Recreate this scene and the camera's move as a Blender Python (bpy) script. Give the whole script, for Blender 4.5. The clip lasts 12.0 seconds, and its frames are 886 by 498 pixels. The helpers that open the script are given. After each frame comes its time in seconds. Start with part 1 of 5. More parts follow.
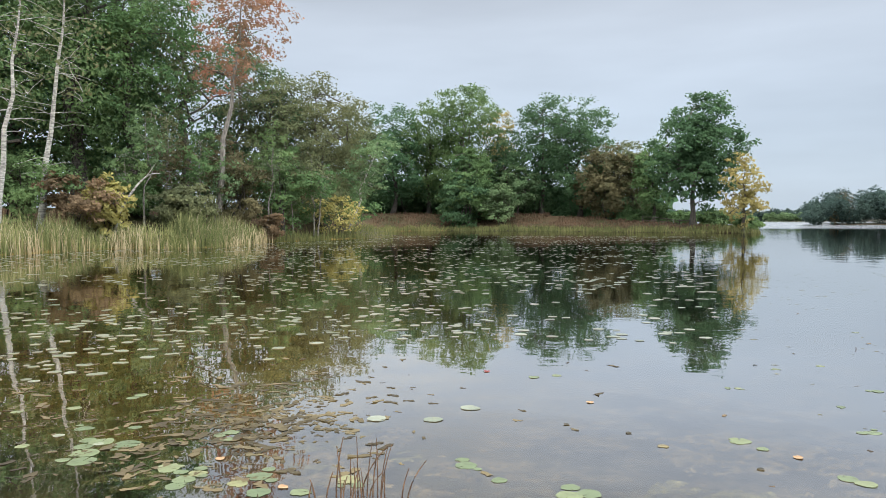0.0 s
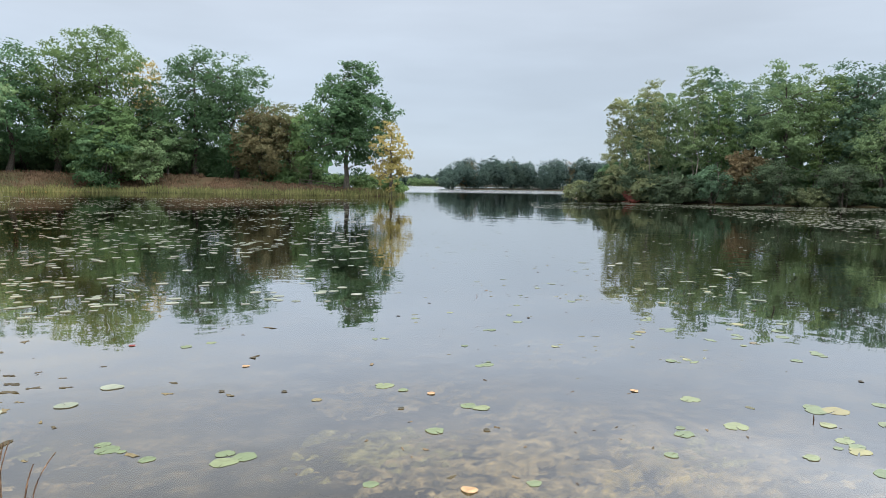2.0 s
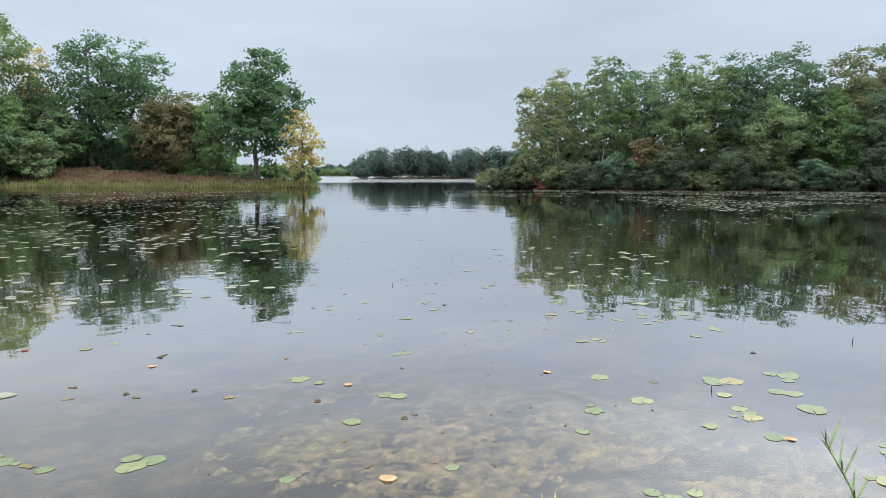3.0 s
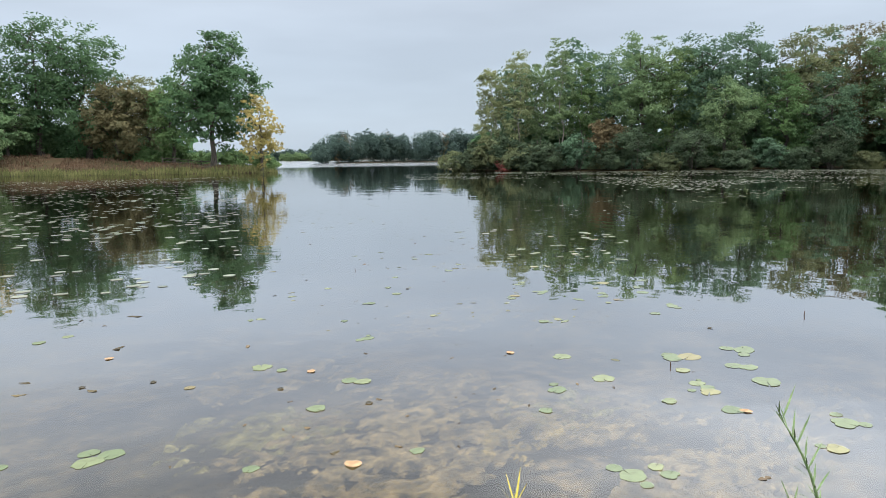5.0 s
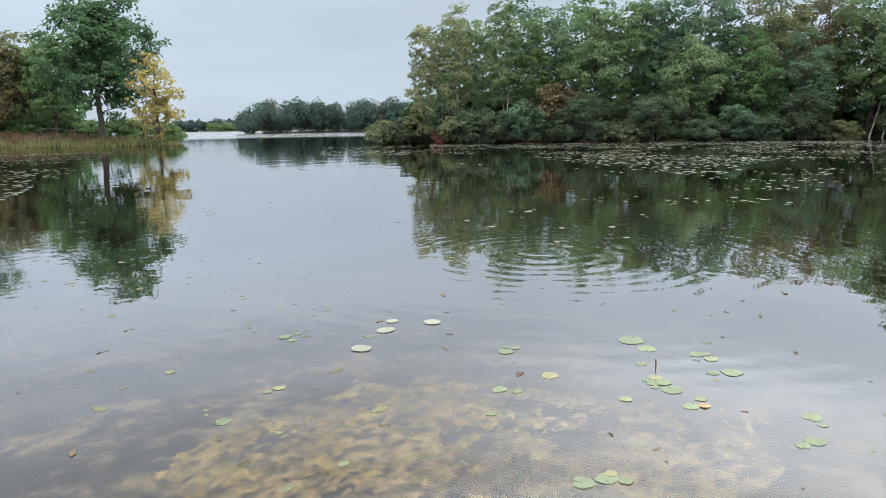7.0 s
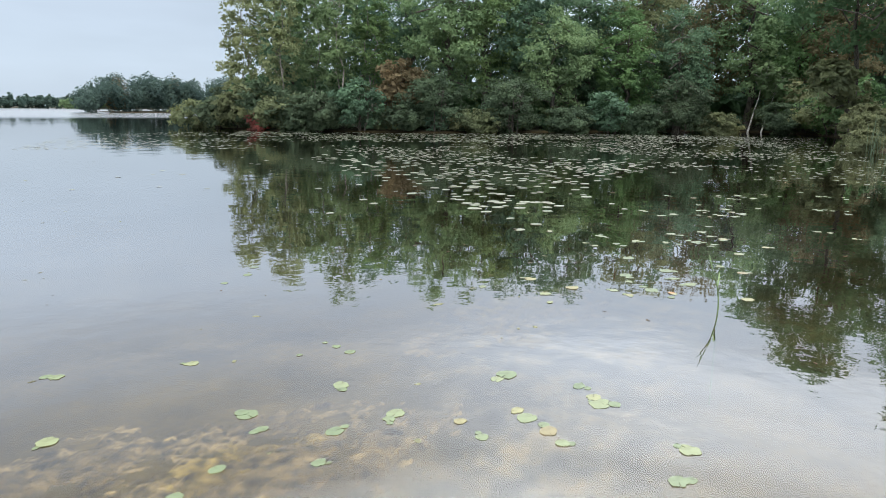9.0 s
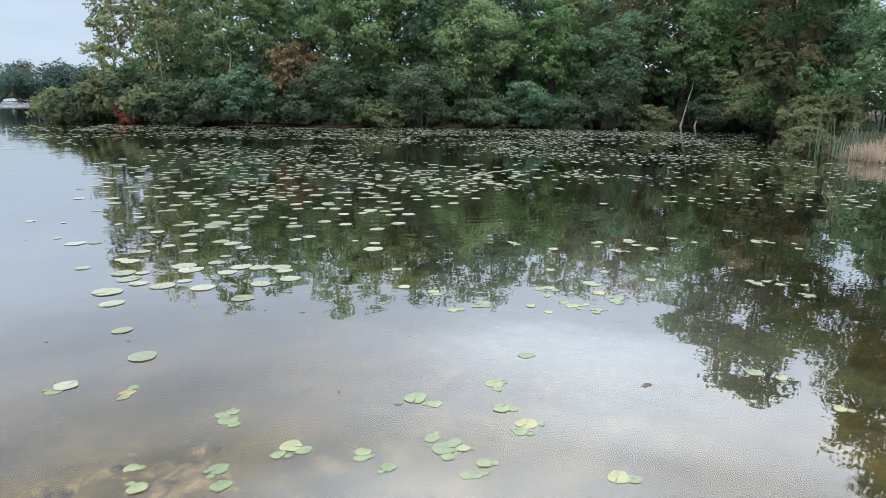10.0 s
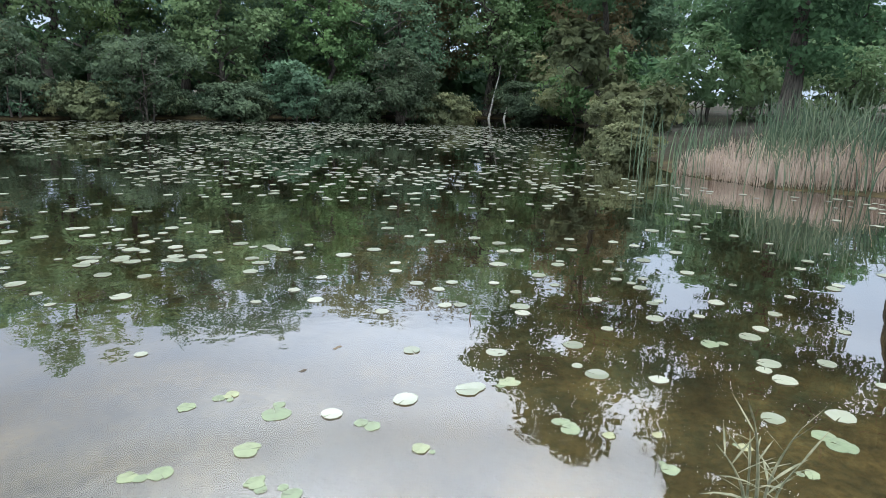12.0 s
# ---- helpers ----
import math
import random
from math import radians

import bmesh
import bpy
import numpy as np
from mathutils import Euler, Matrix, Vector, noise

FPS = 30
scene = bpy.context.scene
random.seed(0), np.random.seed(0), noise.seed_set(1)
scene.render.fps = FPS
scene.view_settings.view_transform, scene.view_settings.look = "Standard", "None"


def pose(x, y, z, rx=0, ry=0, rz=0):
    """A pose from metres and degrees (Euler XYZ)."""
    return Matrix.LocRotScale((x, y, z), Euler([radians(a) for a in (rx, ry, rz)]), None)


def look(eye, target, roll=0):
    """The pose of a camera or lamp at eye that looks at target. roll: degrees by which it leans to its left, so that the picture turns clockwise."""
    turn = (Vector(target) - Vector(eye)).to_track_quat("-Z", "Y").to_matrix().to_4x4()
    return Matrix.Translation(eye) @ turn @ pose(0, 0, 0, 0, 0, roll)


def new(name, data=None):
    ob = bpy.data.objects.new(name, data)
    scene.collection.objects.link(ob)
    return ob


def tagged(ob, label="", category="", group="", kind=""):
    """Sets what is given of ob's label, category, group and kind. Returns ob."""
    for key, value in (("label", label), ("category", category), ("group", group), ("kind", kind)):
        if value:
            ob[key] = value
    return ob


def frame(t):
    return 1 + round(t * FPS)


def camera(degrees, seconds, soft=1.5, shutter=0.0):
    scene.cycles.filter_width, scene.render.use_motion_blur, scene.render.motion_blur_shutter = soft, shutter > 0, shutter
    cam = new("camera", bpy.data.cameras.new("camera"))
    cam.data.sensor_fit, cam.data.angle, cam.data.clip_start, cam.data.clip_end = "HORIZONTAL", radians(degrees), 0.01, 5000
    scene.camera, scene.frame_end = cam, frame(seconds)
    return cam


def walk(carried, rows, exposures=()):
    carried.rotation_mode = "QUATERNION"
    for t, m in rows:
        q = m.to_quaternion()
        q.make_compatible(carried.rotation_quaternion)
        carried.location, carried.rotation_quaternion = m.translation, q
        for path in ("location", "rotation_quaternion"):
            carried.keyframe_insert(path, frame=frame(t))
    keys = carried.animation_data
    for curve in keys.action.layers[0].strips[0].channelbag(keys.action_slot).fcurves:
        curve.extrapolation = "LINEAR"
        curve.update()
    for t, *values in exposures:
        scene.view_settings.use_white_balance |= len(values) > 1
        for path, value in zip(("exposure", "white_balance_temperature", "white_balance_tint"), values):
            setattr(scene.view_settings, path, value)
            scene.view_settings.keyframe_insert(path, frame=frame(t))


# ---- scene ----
LENS = 66.3
cam = camera(LENS, 12.0, soft=0.5)
# seconds, eye x y z, heading clockwise from +y, pitch, lean to the right
ROWS = [
    (0, 0.0, 0.0, 1.5, 0.0, -2.479, 0.119),
    (0.5, 0.005, -0.002, 1.499, 4.533, -3.3, 0.143),
    (1, 0.013, -0.005, 1.499, 12.076, -4.48, -0.08),
    (1.5, 0.025, -0.009, 1.499, 20.892, -5.282, -0.448),
    (2, 0.04, -0.015, 1.5, 28.302, -5.477, -0.745),
    (2.5, 0.049, -0.019, 1.497, 32.876, -5.704, -0.679),
    (3, 0.056, -0.022, 1.495, 35.448, -6.327, 0.038),
    (3.5, 0.061, -0.024, 1.495, 36.573, -6.989, 0.774),
    (5.5, 0.095, -0.005, 1.492, 39.549, -7.98, 0.579),
    (6, 2.071, 2.422, 1.5, 40.849, -8.462, 0.517),
    (6.5, 4.352, 4.726, 1.5, 41.97, -9.497, 0.686),
    (7, 6.233, 6.079, 1.501, 43.573, -10.314, 0.837),
    (9, 16.566, 9.879, 1.523, 52.825, -11.657, -0.506),
    (9.5, 19.663, 10.359, 1.519, 54.677, -11.985, -0.555),
    (10, 22.315, 10.774, 1.528, 57.216, -12.302, -0.783),
    (10.5, 24.941, 11.153, 1.535, 60.307, -12.321, -1.001),
    (11, 27.271, 11.506, 1.539, 64.485, -12.538, -1.057),
    (11.5, 30.051, 11.612, 1.488, 68.066, -12.774, -1.3),
    (12, 31.532, 11.733, 1.456, 70.834, -12.946, -1.414),
]


def aim(x, y, z, heading, pitch, lean):
    a, b = radians(heading), radians(pitch)
    way = Vector((math.sin(a) * math.cos(b), math.cos(a) * math.cos(b), math.sin(b)))
    return look((x, y, z), Vector((x, y, z)) + way, -lean)


walk(cam, [(t, aim(*row)) for t, *row in ROWS], [(0, 0.0, 6500, 10), (7, 0.0, 6500, 10), (9, 0.1, 6400, 10), (10.5, 0.12, 6170, 10), (12, 0.23, 6020, 10)])

# ---- light: an overcast sky ----
world = bpy.data.worlds.new("overcast_sky")
scene.world = world
world.use_nodes = True
wn, wl = world.node_tree.nodes, world.node_tree.links
wn.clear()
sky = wn.new("ShaderNodeTexSky")
sky.sky_type, sky.sun_disc = "NISHITA", False
sky.sun_elevation, sky.sun_rotation = radians(58), radians(200)
coord = wn.new("ShaderNodeTexCoord")
sep = wn.new("ShaderNodeSeparateXYZ")
wl.new(coord.outputs["Generated"], sep.inputs[0])
grad = wn.new("ShaderNodeValToRGB")
grad.color_ramp.elements[0].position, grad.color_ramp.elements[0].color = 0.0, (0.187, 0.222, 0.262, 1)
grad.color_ramp.elements[1].position, grad.color_ramp.elements[1].color = 0.95, (2.0, 2.06, 2.12, 1)
for where, colour in ((0.14, (0.208, 0.242, 0.284, 1)), (0.31, (0.225, 0.25, 0.285, 1)), (0.42, (0.46, 0.49, 0.53, 1)), (0.49, (0.74, 0.77, 0.81, 1)), (0.56, (1.35, 1.39, 1.45, 1)), (0.7, (1.7, 1.75, 1.81, 1))):
    grad.color_ramp.elements.new(where).color = colour
wl.new(sep.outputs["Z"], grad.inputs[0])
stretch = wn.new("ShaderNodeMapping")
stretch.inputs["Scale"].default_value = (1.0, 1.0, 5.0)
wl.new(coord.outputs["Generated"], stretch.inputs[0])
cloud = wn.new("ShaderNodeTexNoise")
cloud.inputs["Scale"].default_value, cloud.inputs["Detail"].default_value = 2.2, 4.0
wl.new(stretch.outputs[0], cloud.inputs["Vector"])
soft = wn.new("ShaderNodeMapRange")
soft.inputs["From Min"].default_value, soft.inputs["From Max"].default_value = 0.3, 0.7
soft.inputs["To Min"].default_value, soft.inputs["To Max"].default_value = 0.9, 1.1
wl.new(cloud.outputs["Fac"], soft.inputs["Value"])
veil = wn.new("ShaderNodeMix")
veil.data_type, veil.blend_type = "RGBA", "MULTIPLY"
veil.inputs["Factor"].default_value = 1.0
wl.new(grad.outputs[0], veil.inputs["A"])
wl.new(soft.outputs[0], veil.inputs["B"])
toward = wn.new("ShaderNodeVectorMath")
toward.operation = "DOT_PRODUCT"
toward.inputs[1].default_value = (0.845, -0.045, 0.53)
wl.new(coord.outputs["Generated"], toward.inputs[0])
glow = wn.new("ShaderNodeMapRange")
glow.interpolation_type = "SMOOTHSTEP"
glow.inputs["From Min"].default_value, glow.inputs["From Max"].default_value = 0.6, 0.97
glow.inputs["To Min"].default_value, glow.inputs["To Max"].default_value = -0.32, 0.75
wl.new(toward.outputs["Value"], glow.inputs["Value"])
# the open sky near the horizon stays even
aloft = wn.new("ShaderNodeMapRange")
aloft.interpolation_type = "SMOOTHSTEP"
aloft.inputs["From Min"].default_value, aloft.inputs["From Max"].default_value = 0.24, 0.42
wl.new(sep.outputs["Z"], aloft.inputs["Value"])
bright = wn.new("ShaderNodeMath")
bright.operation = "MULTIPLY_ADD"
bright.inputs[2].default_value = 1.0
wl.new(glow.outputs[0], bright.inputs[0])
wl.new(aloft.outputs[0], bright.inputs[1])
lit = wn.new("ShaderNodeMix")
lit.data_type, lit.blend_type = "RGBA", "MULTIPLY"
lit.inputs["Factor"].default_value = 1.0
wl.new(veil.outputs["Result"], lit.inputs["A"])
wl.new(bright.outputs[0], lit.inputs["B"])
back_sky, back_veil, both = wn.new("ShaderNodeBackground"), wn.new("ShaderNodeBackground"), wn.new("ShaderNodeMixShader")
back_sky.inputs["Strength"].default_value, back_veil.inputs["Strength"].default_value = 0.1, 3.0
both.inputs["Fac"].default_value = 0.9
wl.new(sky.outputs[0], back_sky.inputs["Color"])
wl.new(lit.outputs["Result"], back_veil.inputs["Color"])
wl.new(back_sky.outputs[0], both.inputs[1])
wl.new(back_veil.outputs[0], both.inputs[2])
wl.new(both.outputs[0], wn.new("ShaderNodeOutputWorld").inputs["Surface"])

sun = new("sun", bpy.data.lights.new("sun", "SUN"))
sun.data.energy, sun.data.angle, sun.data.color = 1.4, radians(25), (1.0, 0.96, 0.9)
sun.matrix_world = look((-12, -30, 52), (0, 0, 0))


# ---- materials ----
class Mat:
    def __init__(self, name):
        self.m = bpy.data.materials.new(name)
        self.m.use_nodes = True
        self.n, self.l = self.m.node_tree.nodes, self.m.node_tree.links
        self.n.clear()
        self.out = self.n.new("ShaderNodeOutputMaterial")

    def node(self, kind, **values):
        node = self.n.new("ShaderNode" + kind)
        for key, value in values.items():
            node.inputs[key.replace("_", " ")].default_value = value
        return node

    def noise(self, scale, detail=4.0, vector=None, rough=0.55):
        node = self.node("TexNoise", Scale=scale, Detail=detail, Roughness=rough)
        if vector is None:
            vector = self.node("TexCoord").outputs["Object"]
        self.l.new(vector, node.inputs["Vector"])
        return node.outputs["Fac"]

    def ramp(self, fac, *stops):
        node = self.node("ValToRGB")
        el = node.color_ramp.elements
        while len(el) < len(stops):
            el.new(0.5)
        for one, (p, c) in zip(el, stops):
            one.position, one.color = p, (*c, 1)
        self.l.new(fac, node.inputs[0])
        return node.outputs[0]

    def mix(self, fac, a, b, blend="MIX"):
        node = self.node("Mix")
        node.data_type, node.blend_type = "RGBA", blend
        for key, value in (("Factor", fac), ("A", a), ("B", b)):
            if isinstance(value, (int, float)):
                node.inputs[key].default_value = value
            elif isinstance(value, tuple):
                node.inputs[key].default_value = (*value, 1)
            else:
                self.l.new(value, node.inputs[key])
        return node.outputs["Result"]

    def bump(self, height, strength, distance):
        node = self.node("Bump", Strength=strength, Distance=distance)
        self.l.new(height, node.inputs["Height"])
        return node.outputs[0]

    def surface(self, shader):
        self.l.new(shader, self.out.inputs["Surface"])
        return self.m

    def principled(self, colour, rough=0.8, normal=None, spec=0.3):
        p = self.node("BsdfPrincipled", Roughness=rough)
        p.inputs["Specular IOR Level"].default_value = spec
        self.l.new(colour, p.inputs["Base Color"])
        if normal is not None:
            self.l.new(normal, p.inputs["Normal"])
        return p.outputs[0]


def leaf_material(name, *colours, sheer=0.42, spread=0.15, rough=0.65, spec=0.06):
    """Leaves: colours from dull to bright, picked leaf by leaf and drifting over the crown."""
    k = Mat(name)
    geo = k.node("NewGeometry")
    big = k.noise(0.35, 2.0)
    add = k.node("Math")
    add.operation = "MULTIPLY_ADD"
    k.l.new(geo.outputs["Random Per Island"], add.inputs[0])
    add.inputs[1].default_value = spread
    tone = k.node("Math")
    tone.operation = "MULTIPLY_ADD"
    tone.inputs[1].default_value = 0.55
    k.l.new(k.noise(0.95, 2.0), tone.inputs[0])
    less = k.node("Math")
    less.operation = "SUBTRACT"
    less.inputs[1].default_value = 0.275
    k.l.new(big, less.inputs[0])
    k.l.new(less.outputs[0], tone.inputs[2])
    k.l.new(tone.outputs[0], add.inputs[2])
    n = len(colours)
    col = k.ramp(add.outputs[0], *[(0.35 + 0.65 * i / max(n - 1, 1), c) for i, c in enumerate(colours)])
    info = k.node("ObjectInfo")
    hue = k.node("HueSaturation", Saturation=0.97)
    vary = k.node("MapRange")
    vary.inputs["To Min"].default_value, vary.inputs["To Max"].default_value = 0.485, 0.515
    k.l.new(info.outputs["Random"], vary.inputs["Value"])
    k.l.new(vary.outputs[0], hue.inputs["Hue"])
    k.l.new(col, hue.inputs["Color"])
    p = k.principled(hue.outputs[0], rough, spec=spec)
    t = k.node("BsdfTranslucent")
    k.l.new(hue.outputs[0], t.inputs["Color"])
    mixer = k.node("MixShader", Fac=sheer)
    k.l.new(p, mixer.inputs[1])
    k.l.new(t.outputs[0], mixer.inputs[2])
    return k.surface(mixer.outputs[0])


def bark_material(name, dark, light, rings=False):
    k = Mat(name)
    co = k.node("TexCoord").outputs["Object"]
    mp = k.node("Mapping")
    mp.inputs["Scale"].default_value = (1, 1, 4.0) if rings else (6, 6, 1.0)
    k.l.new(co, mp.inputs[0])
    f = k.noise(3.0, 5.0, mp.outputs[0])
    col = k.ramp(f, (0.38, dark), (0.6, light))
    return k.surface(k.principled(col, 0.9, k.bump(f, 0.5, 0.03)))


DARK_GREEN = leaf_material("dark_green_leaves", (0.062, 0.121, 0.060), (0.087, 0.163, 0.076), (0.139, 0.224, 0.099))
MID_GREEN = leaf_material("green_leaves", (0.082, 0.145, 0.061), (0.132, 0.212, 0.081), (0.210, 0.304, 0.113))
COOL_GREEN = leaf_material("cool_green_leaves", (0.069, 0.121, 0.077), (0.094, 0.162, 0.092), (0.147, 0.233, 0.123))
OLIVE = leaf_material("olive_leaves", (0.108, 0.130, 0.070), (0.159, 0.177, 0.086), (0.241, 0.241, 0.111))
LIME = leaf_material("yellow_green_leaves", (0.113, 0.175, 0.084), (0.166, 0.242, 0.112), (0.266, 0.349, 0.163))
PALE = leaf_material("pale_green_leaves", (0.143, 0.181, 0.092), (0.236, 0.274, 0.135), (0.375, 0.397, 0.219))
# bluish, lifted tones put distance haze into the far woods' leaf colour
HAZED_GREEN = leaf_material("hazed_green_leaves", (0.048, 0.079, 0.073), (0.068, 0.107, 0.088), (0.108, 0.150, 0.110))
YELLOW = leaf_material("yellow_leaves", (0.24, 0.21, 0.075), (0.42, 0.35, 0.13), (0.58, 0.49, 0.23))
ORANGE = leaf_material("orange_leaves", (0.140, 0.105, 0.062), (0.215, 0.152, 0.085), (0.310, 0.208, 0.112))
CRIMSON = leaf_material("crimson_leaves", (0.145, 0.065, 0.058), (0.348, 0.091, 0.085), (0.551, 0.130, 0.117))
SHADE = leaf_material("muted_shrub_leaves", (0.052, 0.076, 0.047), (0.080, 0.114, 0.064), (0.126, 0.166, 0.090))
RUST_ORANGE = leaf_material("rusty_orange_leaves", (0.115, 0.098, 0.055), (0.175, 0.132, 0.072), (0.250, 0.172, 0.092))
RUST = leaf_material("rust_brown_leaves", (0.097, 0.097, 0.051), (0.149, 0.132, 0.068), (0.220, 0.178, 0.090))
RED = leaf_material("red_leaves", (0.19, 0.145, 0.085), (0.37, 0.195, 0.125), (0.56, 0.165, 0.12))
BARK = bark_material("grey_brown_bark", (0.03, 0.026, 0.022), (0.10, 0.09, 0.075))
BIRCH = bark_material("pale_bark", (0.17, 0.165, 0.15), (0.42, 0.41, 0.37), True)
REED_GREEN = leaf_material("green_reed_blades", (0.076, 0.098, 0.038), (0.170, 0.187, 0.072), (0.315, 0.306, 0.135), spread=0.5)
REED_TAN = leaf_material("dry_reed_blades", (0.255, 0.204, 0.119), (0.432, 0.360, 0.216), (0.589, 0.513, 0.342), spread=0.5)
REED_BLUE = leaf_material("cattail_blades", (0.030, 0.052, 0.034), (0.068, 0.106, 0.066), (0.150, 0.190, 0.118), spread=0.5)
REED_PINK = leaf_material("dead_cattail_stalks", (0.18, 0.135, 0.105), (0.34, 0.265, 0.21), (0.48, 0.395, 0.325), spread=0.5)
GRASS_RED = leaf_material("reddish_grass", (0.075, 0.055, 0.035), (0.13, 0.085, 0.058), (0.19, 0.125, 0.085), spread=0.5)
GRASS = leaf_material("bank_grass", (0.07, 0.085, 0.035), (0.14, 0.15, 0.058), (0.24, 0.235, 0.10), spread=0.5)
PAD = leaf_material("lily_pad_leaf", (0.076, 0.090, 0.053), (0.128, 0.146, 0.097), (0.196, 0.211, 0.154), sheer=0.03, spread=0.6, rough=0.28, spec=0.6)
SCRAP = leaf_material("floating_leaf_scraps", (0.045, 0.042, 0.026), (0.080, 0.080, 0.045), (0.130, 0.135, 0.075), sheer=0.03, spread=0.6, rough=0.6, spec=0.15)


def ground_material():
    k = Mat("bank_and_lakebed")
    co = k.node("TexCoord").outputs["Object"]
    sp = k.node("SeparateXYZ")
    k.l.new(co, sp.inputs[0])
    fine, mid, big = k.noise(9.0, 6.0, co), k.noise(1.6, 5.0, co), k.noise(0.25, 3.0, co)
    # the bed's zones run into each other along ragged edges
    ragged = []
    for axis, scale in (("X", 0.5), ("Y", 0.45)):
        shift = k.node("Math")
        shift.operation = "MULTIPLY_ADD"
        shift.inputs[1].default_value = 6.0
        k.l.new(k.noise(scale, 5.0, co, 0.6), shift.inputs[0])
        k.l.new(sp.outputs[axis], shift.inputs[2])
        ragged.append(shift.outputs[0])
    sx = k.node("MapRange")
    sx.inputs["From Min"].default_value, sx.inputs["From Max"].default_value = 1.4, 5.0
    k.l.new(ragged[0], sx.inputs["Value"])
    golden = k.ramp(mid, (0.3, (0.18, 0.122, 0.027)), (0.5, (0.35, 0.243, 0.060)), (0.7, (0.49, 0.345, 0.10)))
    out_y = k.node("MapRange")
    out_y.inputs["From Min"].default_value, out_y.inputs["From Max"].default_value = 7.4, 12.2
    k.l.new(ragged[1], out_y.inputs["Value"])
    dull = k.ramp(mid, (0.3, (0.013, 0.012, 0.007)), (0.5, (0.035, 0.030, 0.014)), (0.7, (0.072, 0.058, 0.027)))
    away = k.node("MapRange")
    away.inputs["From Min"].default_value, away.inputs["From Max"].default_value = 9.0, 16.0
    k.l.new(sp.outputs["X"], away.inputs["Value"])
    # the far bay's bed is a browner mud
    dull = k.mix(away.outputs[0], dull, k.ramp(mid, (0.3, (0.020, 0.016, 0.007)), (0.5, (0.056, 0.042, 0.017)), (0.7, (0.105, 0.077, 0.030))))
    golden = k.mix(out_y.outputs[0], dull, golden)
    mud = k.mix(sx.outputs[0], golden, dull)
    # silt: cloudy pale drifts with dark hollows, freckled with scraps
    drift = k.mix(0.5, k.noise(1.9, 5.0, co, 0.62), k.noise(6.5, 7.0, co, 0.7))
    silt = k.ramp(drift, (0.42, (0.004, 0.005, 0.008)), (0.475, (0.016, 0.016, 0.018)), (0.52, (0.068, 0.056, 0.043)), (0.58, (0.15, 0.115, 0.078)))
    silt = k.mix(0.8, silt, k.ramp(k.noise(38.0, 3.0, co, 0.6), (0.36, (0.25, 0.24, 0.24)), (0.47, (1.0, 1.0, 1.0))), "MULTIPLY")
    silt = k.mix(k.ramp(k.noise(0.55, 4.0, co, 0.6), (0.36, (0, 0, 0)), (0.46, (1, 1, 1))), (0.016, 0.018, 0.024), silt)
    # pale silt lies in the open lane out from the viewing spot
    cast = k.node("VectorMath")
    cast.operation = "MULTIPLY"
    cast.inputs[1].default_value = (1, 1, 0)
    k.l.new(co, cast.inputs[0])
    turn = k.node("Mapping")
    turn.vector_type = "TEXTURE"
    turn.inputs["Location"].default_value = (16.5, 7.6, 0)
    turn.inputs["Rotation"].default_value = (0, 0, radians(14.5))
    turn.inputs["Scale"].default_value = (21.0, 5.0, 1.0)
    k.l.new(cast.outputs[0], turn.inputs[0])
    far = k.node("VectorMath")
    far.operation = "LENGTH"
    k.l.new(turn.outputs[0], far.inputs[0])
    rim = k.node("Math")
    rim.operation = "MULTIPLY_ADD"
    k.l.new(k.noise(0.5, 3.0, co), rim.inputs[0])
    rim.inputs[1].default_value = 0.7
    k.l.new(far.outputs["Value"], rim.inputs[2])
    floor = k.mix(sx.outputs[0], golden, k.mix(away.outputs[0], silt, dull))
    # tan mottled sand, its colour lightened to stand in for missing sky reflection
    lit_sand = k.ramp(k.noise(2.6, 8.0, co, 0.72), (0.42, (0.03, 0.034, 0.043)), (0.485, (0.075, 0.076, 0.08)), (0.54, (0.15, 0.134, 0.11)), (0.62, (0.24, 0.195, 0.14)))
    strip = k.node("Mapping")
    strip.vector_type = "TEXTURE"
    strip.inputs["Location"].default_value = (21.5, 12.3, 0)
    strip.inputs["Rotation"].default_value = (0, 0, radians(13))
    strip.inputs["Scale"].default_value = (15.0, 3.0, 1.0)
    k.l.new(cast.outputs[0], strip.inputs[0])
    strip_d = k.node("VectorMath")
    strip_d.operation = "LENGTH"
    k.l.new(strip.outputs[0], strip_d.inputs[0])
    strip_r = k.node("Math")
    strip_r.operation = "MULTIPLY_ADD"
    k.l.new(k.noise(0.45, 4.0, co), strip_r.inputs[0])
    strip_r.inputs[1].default_value = 0.9
    k.l.new(strip_d.outputs["Value"], strip_r.inputs[2])
    mud = k.mix(k.ramp(rim.outputs[0], (1.05, (1, 1, 1)), (1.4, (0, 0, 0))), mud, floor)
    mud = k.mix(k.ramp(strip_r.outputs[0], (0.5, (1, 1, 1)), (1.9, (0, 0, 0))), mud, lit_sand)
    # painted sky reflection: a pale patch on the bed brightens the water further out
    sky_sheen_at = k.node("Mapping")
    sky_sheen_at.vector_type = "TEXTURE"
    sky_sheen_at.inputs["Location"].default_value = (30.5, 13.6, 0)
    sky_sheen_at.inputs["Rotation"].default_value = (0, 0, radians(20))
    sky_sheen_at.inputs["Scale"].default_value = (9.0, 4.0, 1.0)
    k.l.new(cast.outputs[0], sky_sheen_at.inputs[0])
    sky_sheen_d = k.node("VectorMath")
    sky_sheen_d.operation = "LENGTH"
    k.l.new(sky_sheen_at.outputs[0], sky_sheen_d.inputs[0])
    sky_sheen_r = k.node("Math")
    sky_sheen_r.operation = "MULTIPLY_ADD"
